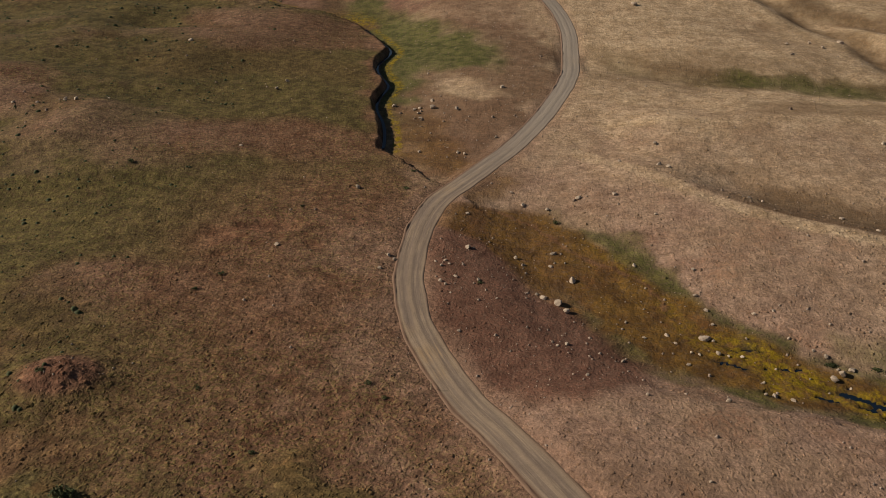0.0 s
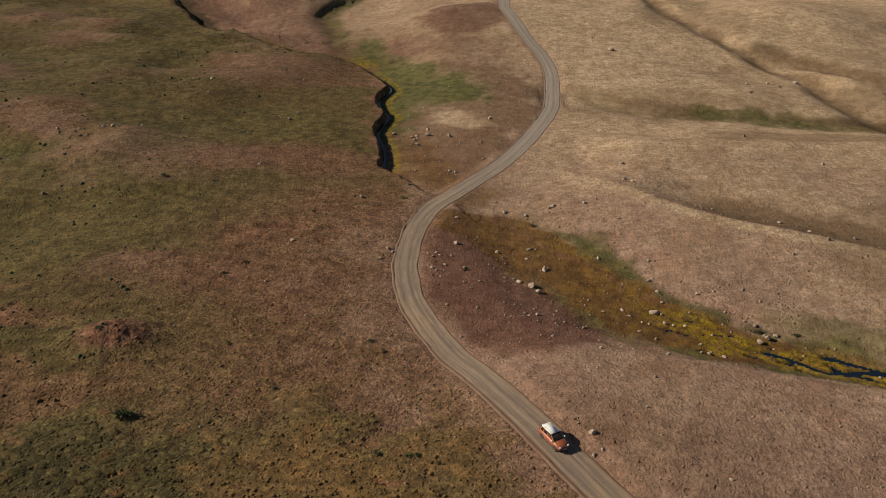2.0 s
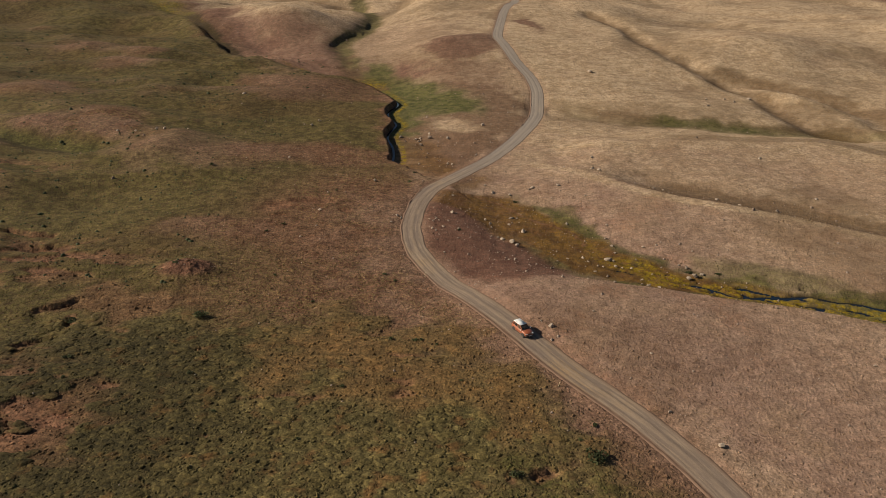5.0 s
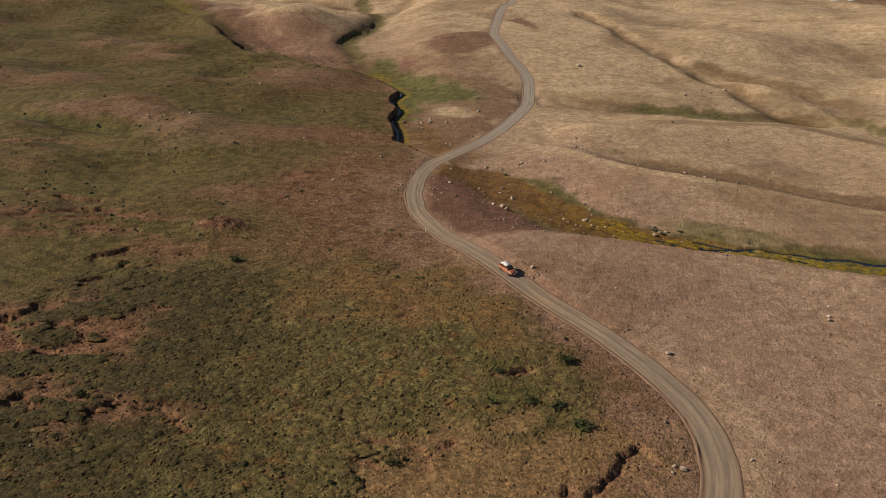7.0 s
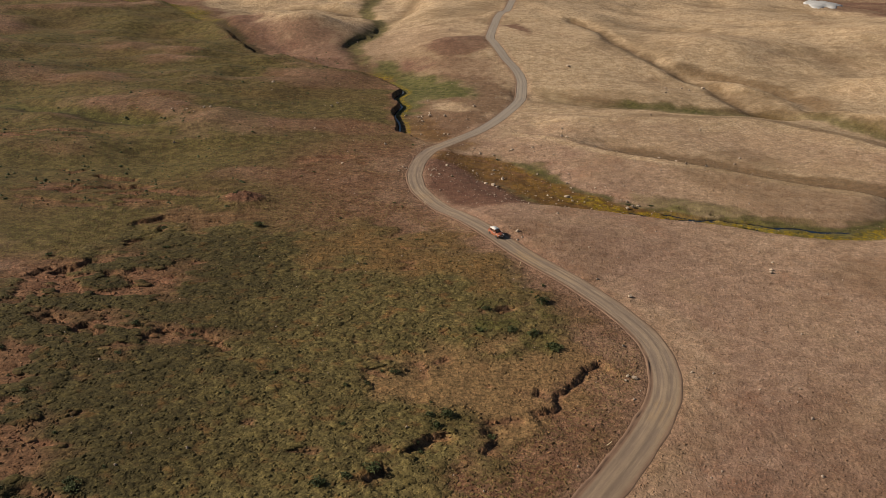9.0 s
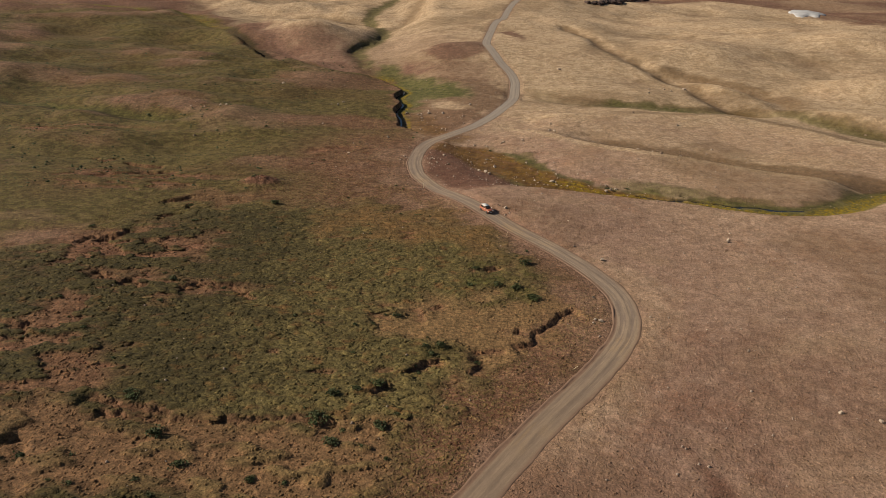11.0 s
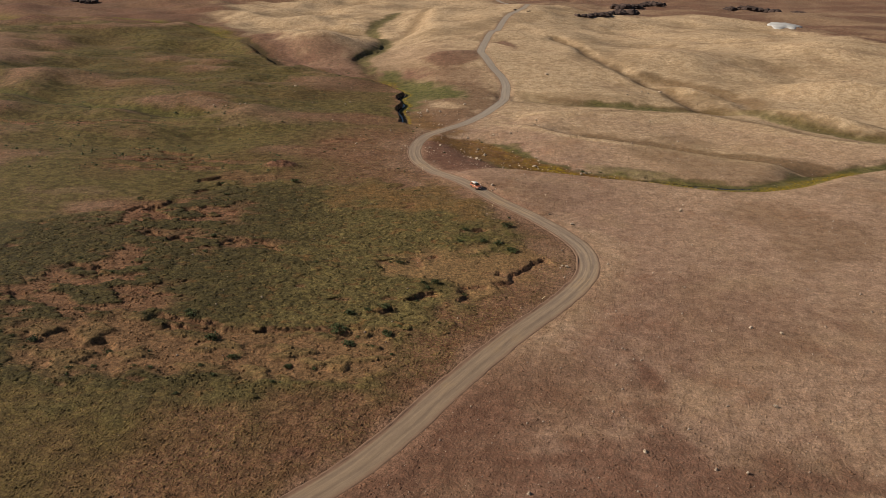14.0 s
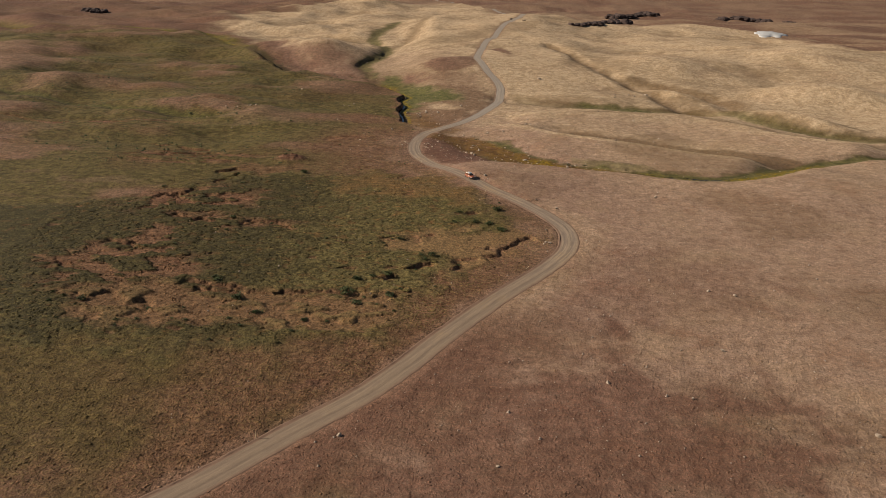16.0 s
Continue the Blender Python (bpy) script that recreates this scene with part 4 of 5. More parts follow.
rxy = line[:, None, :2] + np.stack([t_[:, 1], -t_[:, 0]], -1)[:, None] * off[:, :, None]
edge = np.abs(across)
prof = 0.05 * (1 - np.minimum(edge, 1) ** 2) - 0.045 * np.exp(-((edge - 0.42) / 0.14) ** 2)
# a low windrow of graded soil along both edges, higher on the western one
heap = np.exp(-((edge - 1.17) / 0.085) ** 2) * np.where(across < 0, 0.14, 0.02)
lump = np.clip(0.55 + 2.0 * perlin(rxy[..., 0], rxy[..., 1], 1.6, 10) + 0.8 * perlin(rxy[..., 0], rxy[..., 1], 0.7, 12), 0.05, 1.6)
rz = ROAD_Z[:, None] + prof[None, :] + heap[None, :] * lump - 0.30 * smooth(1.24, 1.42, edge)[None, :] + 0.02 * perlin(rxy[..., 0], rxy[..., 1], 1.2, 9)
road = tagged(sheet("road", np.dstack([rxy, rz]).reshape(-1, 3), grid_faces(*rz.shape), GRAVEL, dict(across=off, along=np.repeat(ROAD_RUN[:, None], len(across), 1), pale=np.repeat(smooth(118, 175, ROAD[:, 1])[:, None], len(across), 1), brown=np.repeat(smooth(15, -45, ROAD[:, 1])[:, None], len(across), 1))),
              "winding grey-brown gravel road with pale wheel tracks", "road", kind="structure")

# ---- water in the stream and in the marsh ----
sel = slice(int(np.argmin(np.hypot(STREAM[:, 0] + 52, STREAM[:, 1] - 252))), len(STREAM) - 20)
wxy = ribbon(STREAM[sel], np.linspace(0.05, 0.7, 5))
wz = np.repeat((STREAM_Z[sel] - np.interp(STREAM_RUN[sel], [0, STREAM_RUN[-1] - 165, STREAM_RUN[-1] - 108, STREAM_RUN[-1] - 18], [1.15, 1.15, 1.55, 1.75]))[:, None], 5, 1)
tagged(sheet("water_stream", np.dstack([wxy, wz]).reshape(-1, 3), grid_faces(*wz.shape), WATER), "dark stream water under a steep earth bank", "stream", kind="structure")
cz = base_height(CHANNEL[:, 0], CHANNEL[:, 1])
for _ in range(30):
    cz[1:-1] = (cz[:-2] + 2 * cz[1:-1] + cz[2:]) / 4
pxy = ribbon(CHANNEL[16:76], np.linspace(-8, 4, 7))
pz = np.repeat(cz[16:76, None] - 0.34, 7, 1)
tagged(sheet("water_marsh", np.dstack([pxy, pz]).reshape(-1, 3), grid_faces(*pz.shape), water_material("pool_water", 0.9)), "dark open pools among yellow marsh moss", "marsh pool", kind="structure")


# ---- helpers for things ----
def finish(bm, name, mat, smooth_shading=True):
    mesh = bpy.data.meshes.new(name)
    bmesh.ops.recalc_face_normals(bm, faces=bm.faces)
    for f in bm.faces:
        f.smooth = smooth_shading
    bm.to_mesh(mesh)
    bm.free()
    mesh.materials.append(mat)
    return mesh


def part(name, bm, mat, parent, label="", smooth_shading=False):
    """One mesh object under a thing or under a part."""
    ob = new(name, finish(bm, name, mat, smooth_shading))
    ob.parent = parent
    return tagged(ob, label)


def ground_z(x, y):
    return float(cell(gz, x, y))


def rng(seed):
    return np.random.RandomState(seed)


ROCK = mottled("lichen_rock", (0.22, 0.165, 0.118), (0.44, 0.345, 0.255), 0.5, 0.9, 0.05, 0.16)
DARK_ROCK = mottled("dark_lava", (0.035, 0.022, 0.018), (0.085, 0.055, 0.045), 2.5, 0.95, 0.3, 0.9)
LEAF = mottled("willow_leaf", (0.028, 0.036, 0.011), (0.078, 0.084, 0.027), 0.35, 0.8, 0)
TWIG = mottled("willow_stem", (0.045, 0.028, 0.016), (0.09, 0.06, 0.035), 0.1, 0.9, 0.01, 0.05)
STAKE = mottled("weathered_stake", (0.34, 0.27, 0.16), (0.58, 0.47, 0.30), 0.12, 0.8, 0.005, 0.03)
SNOW = mottled("old_snow", (0.30, 0.285, 0.27), (0.46, 0.44, 0.42), 6, 0.6, 0.1, 1.0)


# ---- boulders ----
def boulder_mesh(seed):
    r = rng(seed)
    bm = bmesh.new()
    bmesh.ops.create_icosphere(bm, subdivisions=2, radius=0.5)
    stretch = np.array([r.uniform(0.85, 1.2), r.uniform(0.7, 1.0), r.uniform(0.55, 0.8)])
    planes = [Vector(r.normal(size=3)).normalized() for _ in range(9)]
    cuts = r.uniform(0.24, 0.40, 9)
    off = Vector(r.uniform(-50, 50, 3))
    for v in bm.verts:
        for n, c in zip(planes, cuts):
            d = v.co.dot(n) - c
            if d > 0:
                v.co -= n * d
        v.co *= 1 + 0.10 * noise.noise(v.co * 3 + off) + 0.05 * noise.noise(v.co * 9 + off)
        v.co = Vector((v.co.x * stretch[0], v.co.y * stretch[1], v.co.z * stretch[2]))
    low = min(v.co.z for v in bm.verts)
    for v in bm.verts:
        v.co.z -= low * 0.72
    return finish(bm, "boulder", ROCK, False)


BOULDERS = [boulder_mesh(s) for s in range(8)]


def boulder(x, y, size, label, group, seed):
    r = rng(seed)
    ob = new("boulder", BOULDERS[seed % 8])
    s = size * r.uniform(0.9, 1.1)
    ob.matrix_world = pose(x, y, ground_z(x, y) - 0.03 * s, r.uniform(-8, 8), r.uniform(-8, 8), r.uniform(0, 360)) @ Matrix.Diagonal((s, s, s * r.uniform(0.85, 1.15), 1))
    return tagged(ob, label, "boulder", group)


MARSH_STONES = [
    (16.3, 100.4, 1.5), (13.5, 102.7, 0.85), (14.4, 101.9, 1.1), (17.3, 98.4, 1.15), (19.2, 107.0, 1.1), (16.4, 111.1, 1.0), (17.2, 114.9, 1.0), (11.2, 113.0, 0.9),
    (3.8, 113.9, 1.05), (4.0, 125.8, 1.1), (13.5, 130.8, 1.1), (17.5, 129.0, 1.0), (23.1, 131.8, 1.2), (11.8, 134.6, 0.8), (35.2, 93.1, 1.6), (36.2, 92.6, 0.65),
    (36.1, 89.8, 0.95), (36.9, 99.3, 1.0), (23.1, 86.8, 0.7), (25.2, 96.5, 0.65), (30.2, 93.7, 0.7), (27.0, 92.9, 0.85), (31.0, 91.9, 0.6), (32.6, 89.9, 0.6),
    (36.2, 102.9, 0.75), (37.3, 109.0, 0.9), (29.0, 111.3, 0.9), (37.0, 96.2, 0.65), (42.9, 97.7, 0.6)]
POOL_STONES = [
    (45.7, 98.1, 0.7), (46.1, 92.7, 0.5), (48.5, 90.3, 0.65), (49.8, 89.1, 0.8), (50.3, 88.1, 0.8), (50.5, 86.9, 0.65), (49.2, 84.7, 1.25), (50.6, 85.8, 1.2),
    (52.2, 86.6, 1.1), (50.9, 83.4, 0.6), (40.7, 81.5, 1.05), (39.5, 81.3, 0.7), (42.6, 80.4, 1.05), (40.1, 83.9, 0.6), (37.3, 89.3, 0.6), (39.1, 89.3, 0.6), (31.7, 87.6, 0.75), (33.6, 89.5, 0.55)]
SLOPE_STONES = [
    (23.9, 77.0, 0.7), (33.5, 77.5, 1.0), (29.3, 132.1, 1.3), (40.6, 142.0, 1.05), (40.4, 153.2, 1.1), (39.0, 142.8, 1.0), (32.2, 144.9, 0.85), (52.2, 131.5, 0.8),
    (54.3, 130.6, 0.8), (34.8, 124.6, 0.65), (88.7, 221.0, 1.5), (86.7, 210.8, 1.25), (98.0, 220.1, 1.15), (84.9, 154.4, 1.0), (65.6, 124.9, 1.0), (69.2, 119.8, 0.8),
    (52.2, 94.9, 0.6), (16.2, 89.7, 0.75), (15.0, 89.2, 0.7), (17.8, 82.4, 0.75), (53.5, 248, 2.2), (78, 120, 1.1), (90, 128, 1.2), (105, 226, 1.6), (96, 224, 1.4)]
MEADOW_STONES = [
    (-11.4, 179.0, 1.4), (-6.8, 176.6, 1.2), (-5.6, 177.2, 1.1), (-2.9, 176.6, 1.5), (-5.9, 174.6, 1.0), (-5.4, 172.1, 1.1), (-3.0, 180.9, 1.15), (2.4, 174.9, 1.35),
    (12.7, 185.8, 1.2), (-5.0, 154.5, 1.0), (2.5, 152.9, 1.0), (3.8, 152.1, 0.8), (10.2, 159.8, 0.8), (-5.1, 167.9, 0.6), (5.0, 171.0, 0.6)]
ROAD_STONES = [
    (-8.2, 110.9, 0.85), (-7.2, 110.0, 0.7), (-9.2, 107.3, 0.85), (-1.1, 109.5, 0.7), (-0.2, 108.2, 0.7), (0.4, 109.8, 0.6), (1.0, 108.8, 0.6), (1.9, 105.5, 0.65),
    (-0.3, 104.2, 0.8), (0.5, 103.3, 0.6), (2.3, 92.0, 0.75), (5.2, 104.8, 0.75), (0.8, 98.3, 0.4), (1.2, 101.2, 0.4), (7.6, 100.0, 0.5), (6.2, 102.1, 0.4),
    (19.9, 58.2, 1.1), (18.4, 60.0, 0.5), (34.5, -0.2, 1.5), (33.5, 0.4, 0.8), (33.0, -0.8, 0.7), (34.6, 10.3, 0.7), (39.2, 29.3, 1.2), (34.2, 36.7, 0.75), (27.4, 63.0, 0.5)]
HEATH_STONES = [
    (-15.0, 134.0, 1.1), (-25.5, 113.7, 1.15), (-64.3, 211.8, 1.5), (-38.1, 184.7, 1.2), (-36.7, 190.2, 1.1), (-90.3, 169.0, 1.1), (-85.3, 169.3, 0.8), (-79.6, 169.9, 1.2),
    (-77.3, 169.7, 1.2), (-71.5, 172.7, 0.9), (-39.0, 151.3, 0.9), (69.8, 41.7, 0.95), (71.7, 46.5, 0.65), (68.4, 49.9, 0.65), (44.0, 2.1, 0.65), (66.1, -29.6, 0.95),
    (71.2, -31.8, 0.85), (60.8, -58.7, 1.15), (53.1, -58.9, 0.65), (50.5, -77.2, 0.7), (37.2, -72.6, 0.7), (17.3, -97.9, 0.8), (76.9, -86.6, 1.0), (-6.4, -90.6, 0.9),
    (59.4, -2.3, 0.55), (53.2, -2.6, 0.5), (34.5, 50.9, 0.55), (59.3, 66.9, 0.65), (70.4, 43.2, 0.8)]
count = 0
for stones, label, group in (
        (MARSH_STONES, "pale rounded boulder lying in rusty marsh moss", "boulders in the marsh"),
        (POOL_STONES, "pale lichened boulder beside the dark marsh pools", "boulders by the pools"),
        (SLOPE_STONES, "brown-grey boulder on the dry gravel slope", "boulders on the dry slopes"),
        (MEADOW_STONES, "pale grey boulder in grass near the stream bend", "boulders by the stream"),
        (ROAD_STONES, "broken brown-grey rock beside the gravel road", "rocks along the road"),
        (HEATH_STONES, "lone weathered boulder standing on the open heath", "boulders on the heath")):
    for x, y, size in stones:
        boulder(x, y, size, label, group, count)
        count += 1


# ---- shrubs ----
def shrub(seed):
    """A low, wind-shaped willow of small leaves on a few stems, about one metre across."""
    r = rng(seed)
    top = tagged(new("shrub"), "low dark-green willow shrub growing on the heath", "shrub", "low shrubs")
    bm = bmesh.new()
    for k in range(7):
        a, lean = r.uniform(0, 2 * math.pi), r.uniform(0.15, 0.38)
        base, tip = Vector((0.05 * math.cos(a), 0.05 * math.sin(a), -0.08)), Vector((lean * math.cos(a), lean * math.sin(a), r.uniform(0.25, 0.45)))
        ends = []
        for at, rad in ((base, 0.022), (tip, 0.008)):
            ends.append([bm.verts.new(at + Vector((rad * math.cos(q), rad * math.sin(q), 0))) for q in (0, 2.1, 4.2)])
        for i in range(3):
            bm.faces.new((ends[0][i], ends[0][i - 1], ends[1][i - 1], ends[1][i]))
    part("stem", bm, TWIG, top)
    bm = bmesh.new()
    blobs = [(Vector((r.uniform(-0.3, 0.3), r.uniform(-0.3, 0.3), r.uniform(0.12, 0.34))), r.uniform(0.16, 0.30)) for _ in range(9)]
    for c, rad in blobs:
        for _ in range(34):
            d = Vector(r.normal(size=3)).normalized()
            d.z = abs(d.z) * 0.9 - 0.15
            q = c + d * rad * r.uniform(0.75, 1.08)
            u = Vector(r.normal(size=3)).normalized()
            w = (d * 0.6 + Vector(r.normal(size=3)) * 0.5).cross(u).normalized()
            s = r.uniform(0.045, 0.085)
            bm.faces.new([bm.verts.new(q + u * s), bm.verts.new(q + w * s * 0.6), bm.verts.new(q - u * s), bm.verts.new(q - w * s * 0.6)])
    part("crown", bm, LEAF, top, "dense dark-green leaves")
    return top


SHRUBS = [
    (-37.5, 61.2, 2.0), (22.7, 26.2, 2.4), (-58.3, 59.8, 1.8), (23.2, 33.2, 1.0), (12.0, 21.9, 1.3), (16.1, 13.9, 1.5), (22.8, 8.6, 2.4), (10.7, 13.6, 1.3), (5.2, -12.5, 1.9),
    (-2.8, -0.6, 1.2), (-6.9, -4.3, 1.2), (3.7, -15.4, 1.6), (11.6, -16.4, 1.2), (-4.1, -25.2, 1.9), (-10.9, -28.6, 2.0), (-40.7, -30.7, 2.1), (-48.1, 12.5, 1.5),
    (19.5, 13.0, 1.8), (-34.2, -40.2, 2.6), (-28.6, -47.0, 2.0), (-2.8, -37.0, 1.9), (-12.2, -35.7, 2.6), (-9.5, -41.0, 2.0), (-51.0, -45.5, 1.9), (-65.8, -42.1, 2.0)]
LOW_SHRUBS = [
    (-54.6, -52.6, 1.3), (-18.8, -49.6, 1.6), (-14.3, -50.2, 1.4), (-1.4, -44.5, 1.1), (-41.8, -29.6, 1.6), (-71.5, -44.5, 1.2), (-41.5, -51.8, 1.3), (-33.3, -50.8, 1.3),
    (-51.1, -51.8, 1.3), (2.7, -12.7, 1.5), (-7.3, -27.4, 2.0), (-73.4, -3.4, 1.4), (-76.7, 43.1, 1.7), (-37.7, 10.6, 1.4), (-30.4, -53.7, 1.3), (-20.2, -55.6, 1.1),
    (-8.7, 80.5, 0.9), (-6.5, 77.8, 0.9), (-23.5, 126.5, 0.9), (-56.6, 140.9, 1.4), (-32.1, 105.0, 1.0), (-34.7, 100.8, 1.0), (18.6, 125.0, 1.3), (5.4, 104.0, 0.9), (-5.6, 141.6, 1.0), (-6.6, 134.2, 1.1), (55.3, 86.4, 1.5), (50.0, 87.8, 1.4)]
bushes = [shrub(s) for s in range(4)]
r = rng(77)
spots = [(x, y, 1.3 * size) for x, y, size in SHRUBS] + LOW_SHRUBS
while len(spots) < 130:
    x, y = r.uniform(-95, 30), r.uniform(-62, 140)
    want = 0.15 + 0.9 * cell(kinds["bog"], x, y) * (1 - 0.4 * cell(kinds["basin"], x, y)) + 0.6 * cell(kinds["bare"], x, y)
    if cell(kinds["verge"], x, y) < 0.1 and cell(kinds["stony"], x, y) < 0.3 and r.uniform() < want * 0.6:
        spots.append((x, y, r.uniform(0.5, 1.2)))
for i, (x, y, size) in enumerate(spots):
    m = pose(x, y, ground_z(x, y), 0, 0, r.uniform(0, 360)) @ Matrix.Diagonal((size, size * r.uniform(0.8, 1.2), size * r.uniform(0.5, 0.85), 1))
    if i < 4:
        bushes[i].matrix_world = m
        bushes[i].scale = (1, 1, 1)
        bushes[i].matrix_basis = m
    else:
        b = copy_thing(bushes[i % 4], Matrix.Identity(4))
        b.matrix_basis = m


# ---- marker stakes by the road ----
def stake(x, y, height, lean, turn, label):
    bm = bmesh.new()
    bmesh.ops.create_cube(bm, size=1)
    for v in bm.verts:
        top = v.co.z > 0
        v.co = Vector((v.co.x * (0.10 if top else 0.12), v.co.y * (0.05 if top else 0.06), height if top else -0.25))
    tip = [v for v in bm.verts if v.co.z > 0 and v.co.x > 0]
    for v in tip:
        v.co.z -= 0.06
    bmesh.ops.bevel(bm, geom=bm.edges[:], offset=0.008, segments=1, affect="EDGES")
    ob = new("marker_stake", finish(bm, "marker_stake", STAKE, False))
    ob.matrix_world = pose(x, y, ground_z(x, y), lean, 0, turn)
    return tagged(ob, label, "marker stake", "road marker stakes")


stake(-1.1, 79.6, 1.25, 3, 20, "pale wooden marker stake at the road edge")
stake(-18.8, -91.6, 1.2, -4, 45, "pale wooden marker stake beside the straight road")
stake(19.4, 42.6, 1.0, 14, 70, "leaning pale wooden marker stake by the road")
stake(27.3, -18.0, 0.9, 58, 110, "fallen pale marker stake near the road bend")
stake(-8.0, 110.6, 0.9, 62, 240, "fallen yellowish marker stake among road stones")


# ---- car ----
def paint(name, colour, rough, metal=0.0, coat=0.0):
    mat, nt, bsdf = shader(name)
    c = blend(nt, span(nt, grain(nt, coords(nt), 0.6, 4), 0.35, 0.75, 0, 0.35), colour, (0.26, 0.18, 0.12))
    nt.links.new(c, bsdf.inputs["Base Color"])
    bsdf.inputs["Roughness"].default_value, bsdf.inputs["Metallic"].default_value, bsdf.inputs["Coat Weight"].default_value = rough, metal, coat
    return mat


ORANGE, WHITE = paint("orange_paint", (0.33, 0.088, 0.032), 0.35, 0.1, 0.5), paint("white_paint", (0.78, 0.77, 0.74), 0.35, 0, 0.4)
GLASS, RUBBER = paint("dark_window", (0.008, 0.009, 0.010), 0.06), paint("tyre_rubber", (0.03, 0.028, 0.026), 0.9)
ALLOY, PLASTIC = paint("alloy", (0.50, 0.49, 0.47), 0.35, 0.8), paint("black_trim", (0.025, 0.024, 0.023), 0.6)
LAMP, RED_LAMP = paint("headlight_lens", (0.75, 0.74, 0.70), 0.1), paint("tail_lens", (0.30, 0.01, 0.01), 0.15)


def loft(rings):
    bm = bmesh.new()
    rows = [[bm.verts.new(p) for p in ring] for ring in rings]
    n = len(rows[0])
    for a, b in zip(rows, rows[1:]):
        for i in range(n):
            bm.faces.new((a[i], a[(i + 1) % n], b[(i + 1) % n], b[i]))
    bm.faces.new(rows[0])
    bm.faces.new(rows[-1][::-1])
    return bm


def box(x0, x1, y0, y1, z0, z1, round_off=0.02):
    bm = bmesh.new()
    bmesh.ops.create_cube(bm, size=1)
    for v in bm.verts:
        v.co = Vector((x1 if v.co.x > 0 else x0, y1 if v.co.y > 0 else y0, z1 if v.co.z > 0 else z0))
    bmesh.ops.bevel(bm, geom=bm.edges[:], offset=round_off, segments=2, affect="EDGES")
    return bm


def pane(corners, thick=0.012):
    """A thin plate over four corners, raised along its normal."""
    c = [Vector(p) for p in corners]
    n = (c[1] - c[0]).cross(c[3] - c[0]).normalized() * thick
    bm = bmesh.new()
    low, high = [bm.verts.new(p - n * 0.5) for p in c], [bm.verts.new(p + n) for p in c]
    bm.faces.new(low[::-1])
    bm.faces.new(high)
    for i in range(4):
        bm.faces.new((low[i], low[(i + 1) % 4], high[(i + 1) % 4], high[i]))
    return bm


def car(m):
    top = tagged(new("car"), "dusty orange compact car with a white roof on the gravel road", "car")
    rings = []
    for x, w, zb, zt in ((-2.06, 0.72, 0.42, 0.86), (-1.98, 0.82, 0.30, 0.98), (-1.55, 0.87, 0.24, 1.02), (-0.6, 0.88, 0.22, 1.00), (0.5, 0.88, 0.22, 0.98), (1.0, 0.87, 0.22, 0.97),
                         (1.5, 0.86, 0.24, 0.90), (1.85, 0.80, 0.28, 0.80), (2.02, 0.66, 0.36, 0.68)):
        half = [(0.80 * w, zb), (0.97 * w, zb + 0.12), (w, 0.60), (0.97 * w, zt - 0.10), (0.86 * w, zt)]
        rings.append([(x, y, z) for y, z in half] + [(x, -y, z) for y, z in half[::-1]])
    body = part("body", loft(rings), ORANGE, top, "dusty orange painted body", True)
    # cabin: sloping screens, narrower at the roof
    low = [(-1.96, 0.74), (0.98, 0.76)]
    high = [(-1.62, 0.62), (0.10, 0.63)]
    zl, zh = 0.97, 1.50

    def at(u, v, side):
        """A point on the cabin's flank: u from the back to the front, v from belt to roof."""
        x = (low[0][0] * (1 - v) + high[0][0] * v) * (1 - u) + (low[1][0] * (1 - v) + high[1][0] * v) * u
        y = (low[0][1] * (1 - v) + high[0][1] * v) * (1 - u) + (low[1][1] * (1 - v) + high[1][1] * v) * u
        return Vector((x, side * y, zl + (zh - zl) * v))
    ring = lambda v: [at(0, v, -1), at(0, v, 1), at(1, v, 1), at(1, v, -1)]
    cabin = part("cabin", loft([ring(-0.08), ring(1.0)]), ORANGE, top)
    roof = box(-1.70, 0.16, -0.655, 0.655, 1.49, 1.575, 0.035)
    for v in roof.verts:
        if v.co.z > 1.53:
            v.co.z += 0.035 * (1 - (v.co.y / 0.66) ** 2)
    part("roof", roof, WHITE, top, "white painted roof", True)
    part("rear_spoiler", box(-1.86, -1.68, -0.58, 0.58, 1.49, 1.54, 0.015), WHITE, top, "white roof spoiler")
    for side in (-1, 1):
        for u0, u1 in ((0.06, 0.22), (0.26, 0.52), (0.56, 0.88)):
            q = [at(u0, 0.10, side), at(u1, 0.10, side), at(u1 if u1 < 0.8 else 0.93, 0.90, side), at(u0, 0.90, side)]
            part("side_window", pane(q if side < 0 else q[::-1]), GLASS, cabin, "dark side window")
        part("wing_mirror", box(0.60, 0.80, side * 0.97 - 0.09, side * 0.97 + 0.09, 0.98, 1.12, 0.03), WHITE, top, "white wing mirror")
        part("headlight", box(1.72, 1.99, side * 0.58 - 0.15, side * 0.58 + 0.15, 0.66, 0.80, 0.03), LAMP, body, "clear headlight")
        part("tail_light", box(-2.05, -1.93, side * 0.70 - 0.10, side * 0.70 + 0.10, 0.78, 1.00, 0.02), RED_LAMP, body, "red tail light")
        part("sill", box(-0.95, 0.95, side * 0.86 - 0.04, side * 0.86 + 0.04, 0.22, 0.36, 0.02), PLASTIC, body, "black plastic sill")
        for x in (-0.35, 0.55):
            part("door_handle", box(x - 0.10, x + 0.06, side * 0.88 - 0.02, side * 0.88 + 0.02, 0.80, 0.84, 0.008), ORANGE, body)
        part("roof_rail", box(-1.5, 0.0, side * 0.56 - 0.02, side * 0.56 + 0.02, 1.60, 1.64, 0.01), ALLOY, top, "silver roof rail")
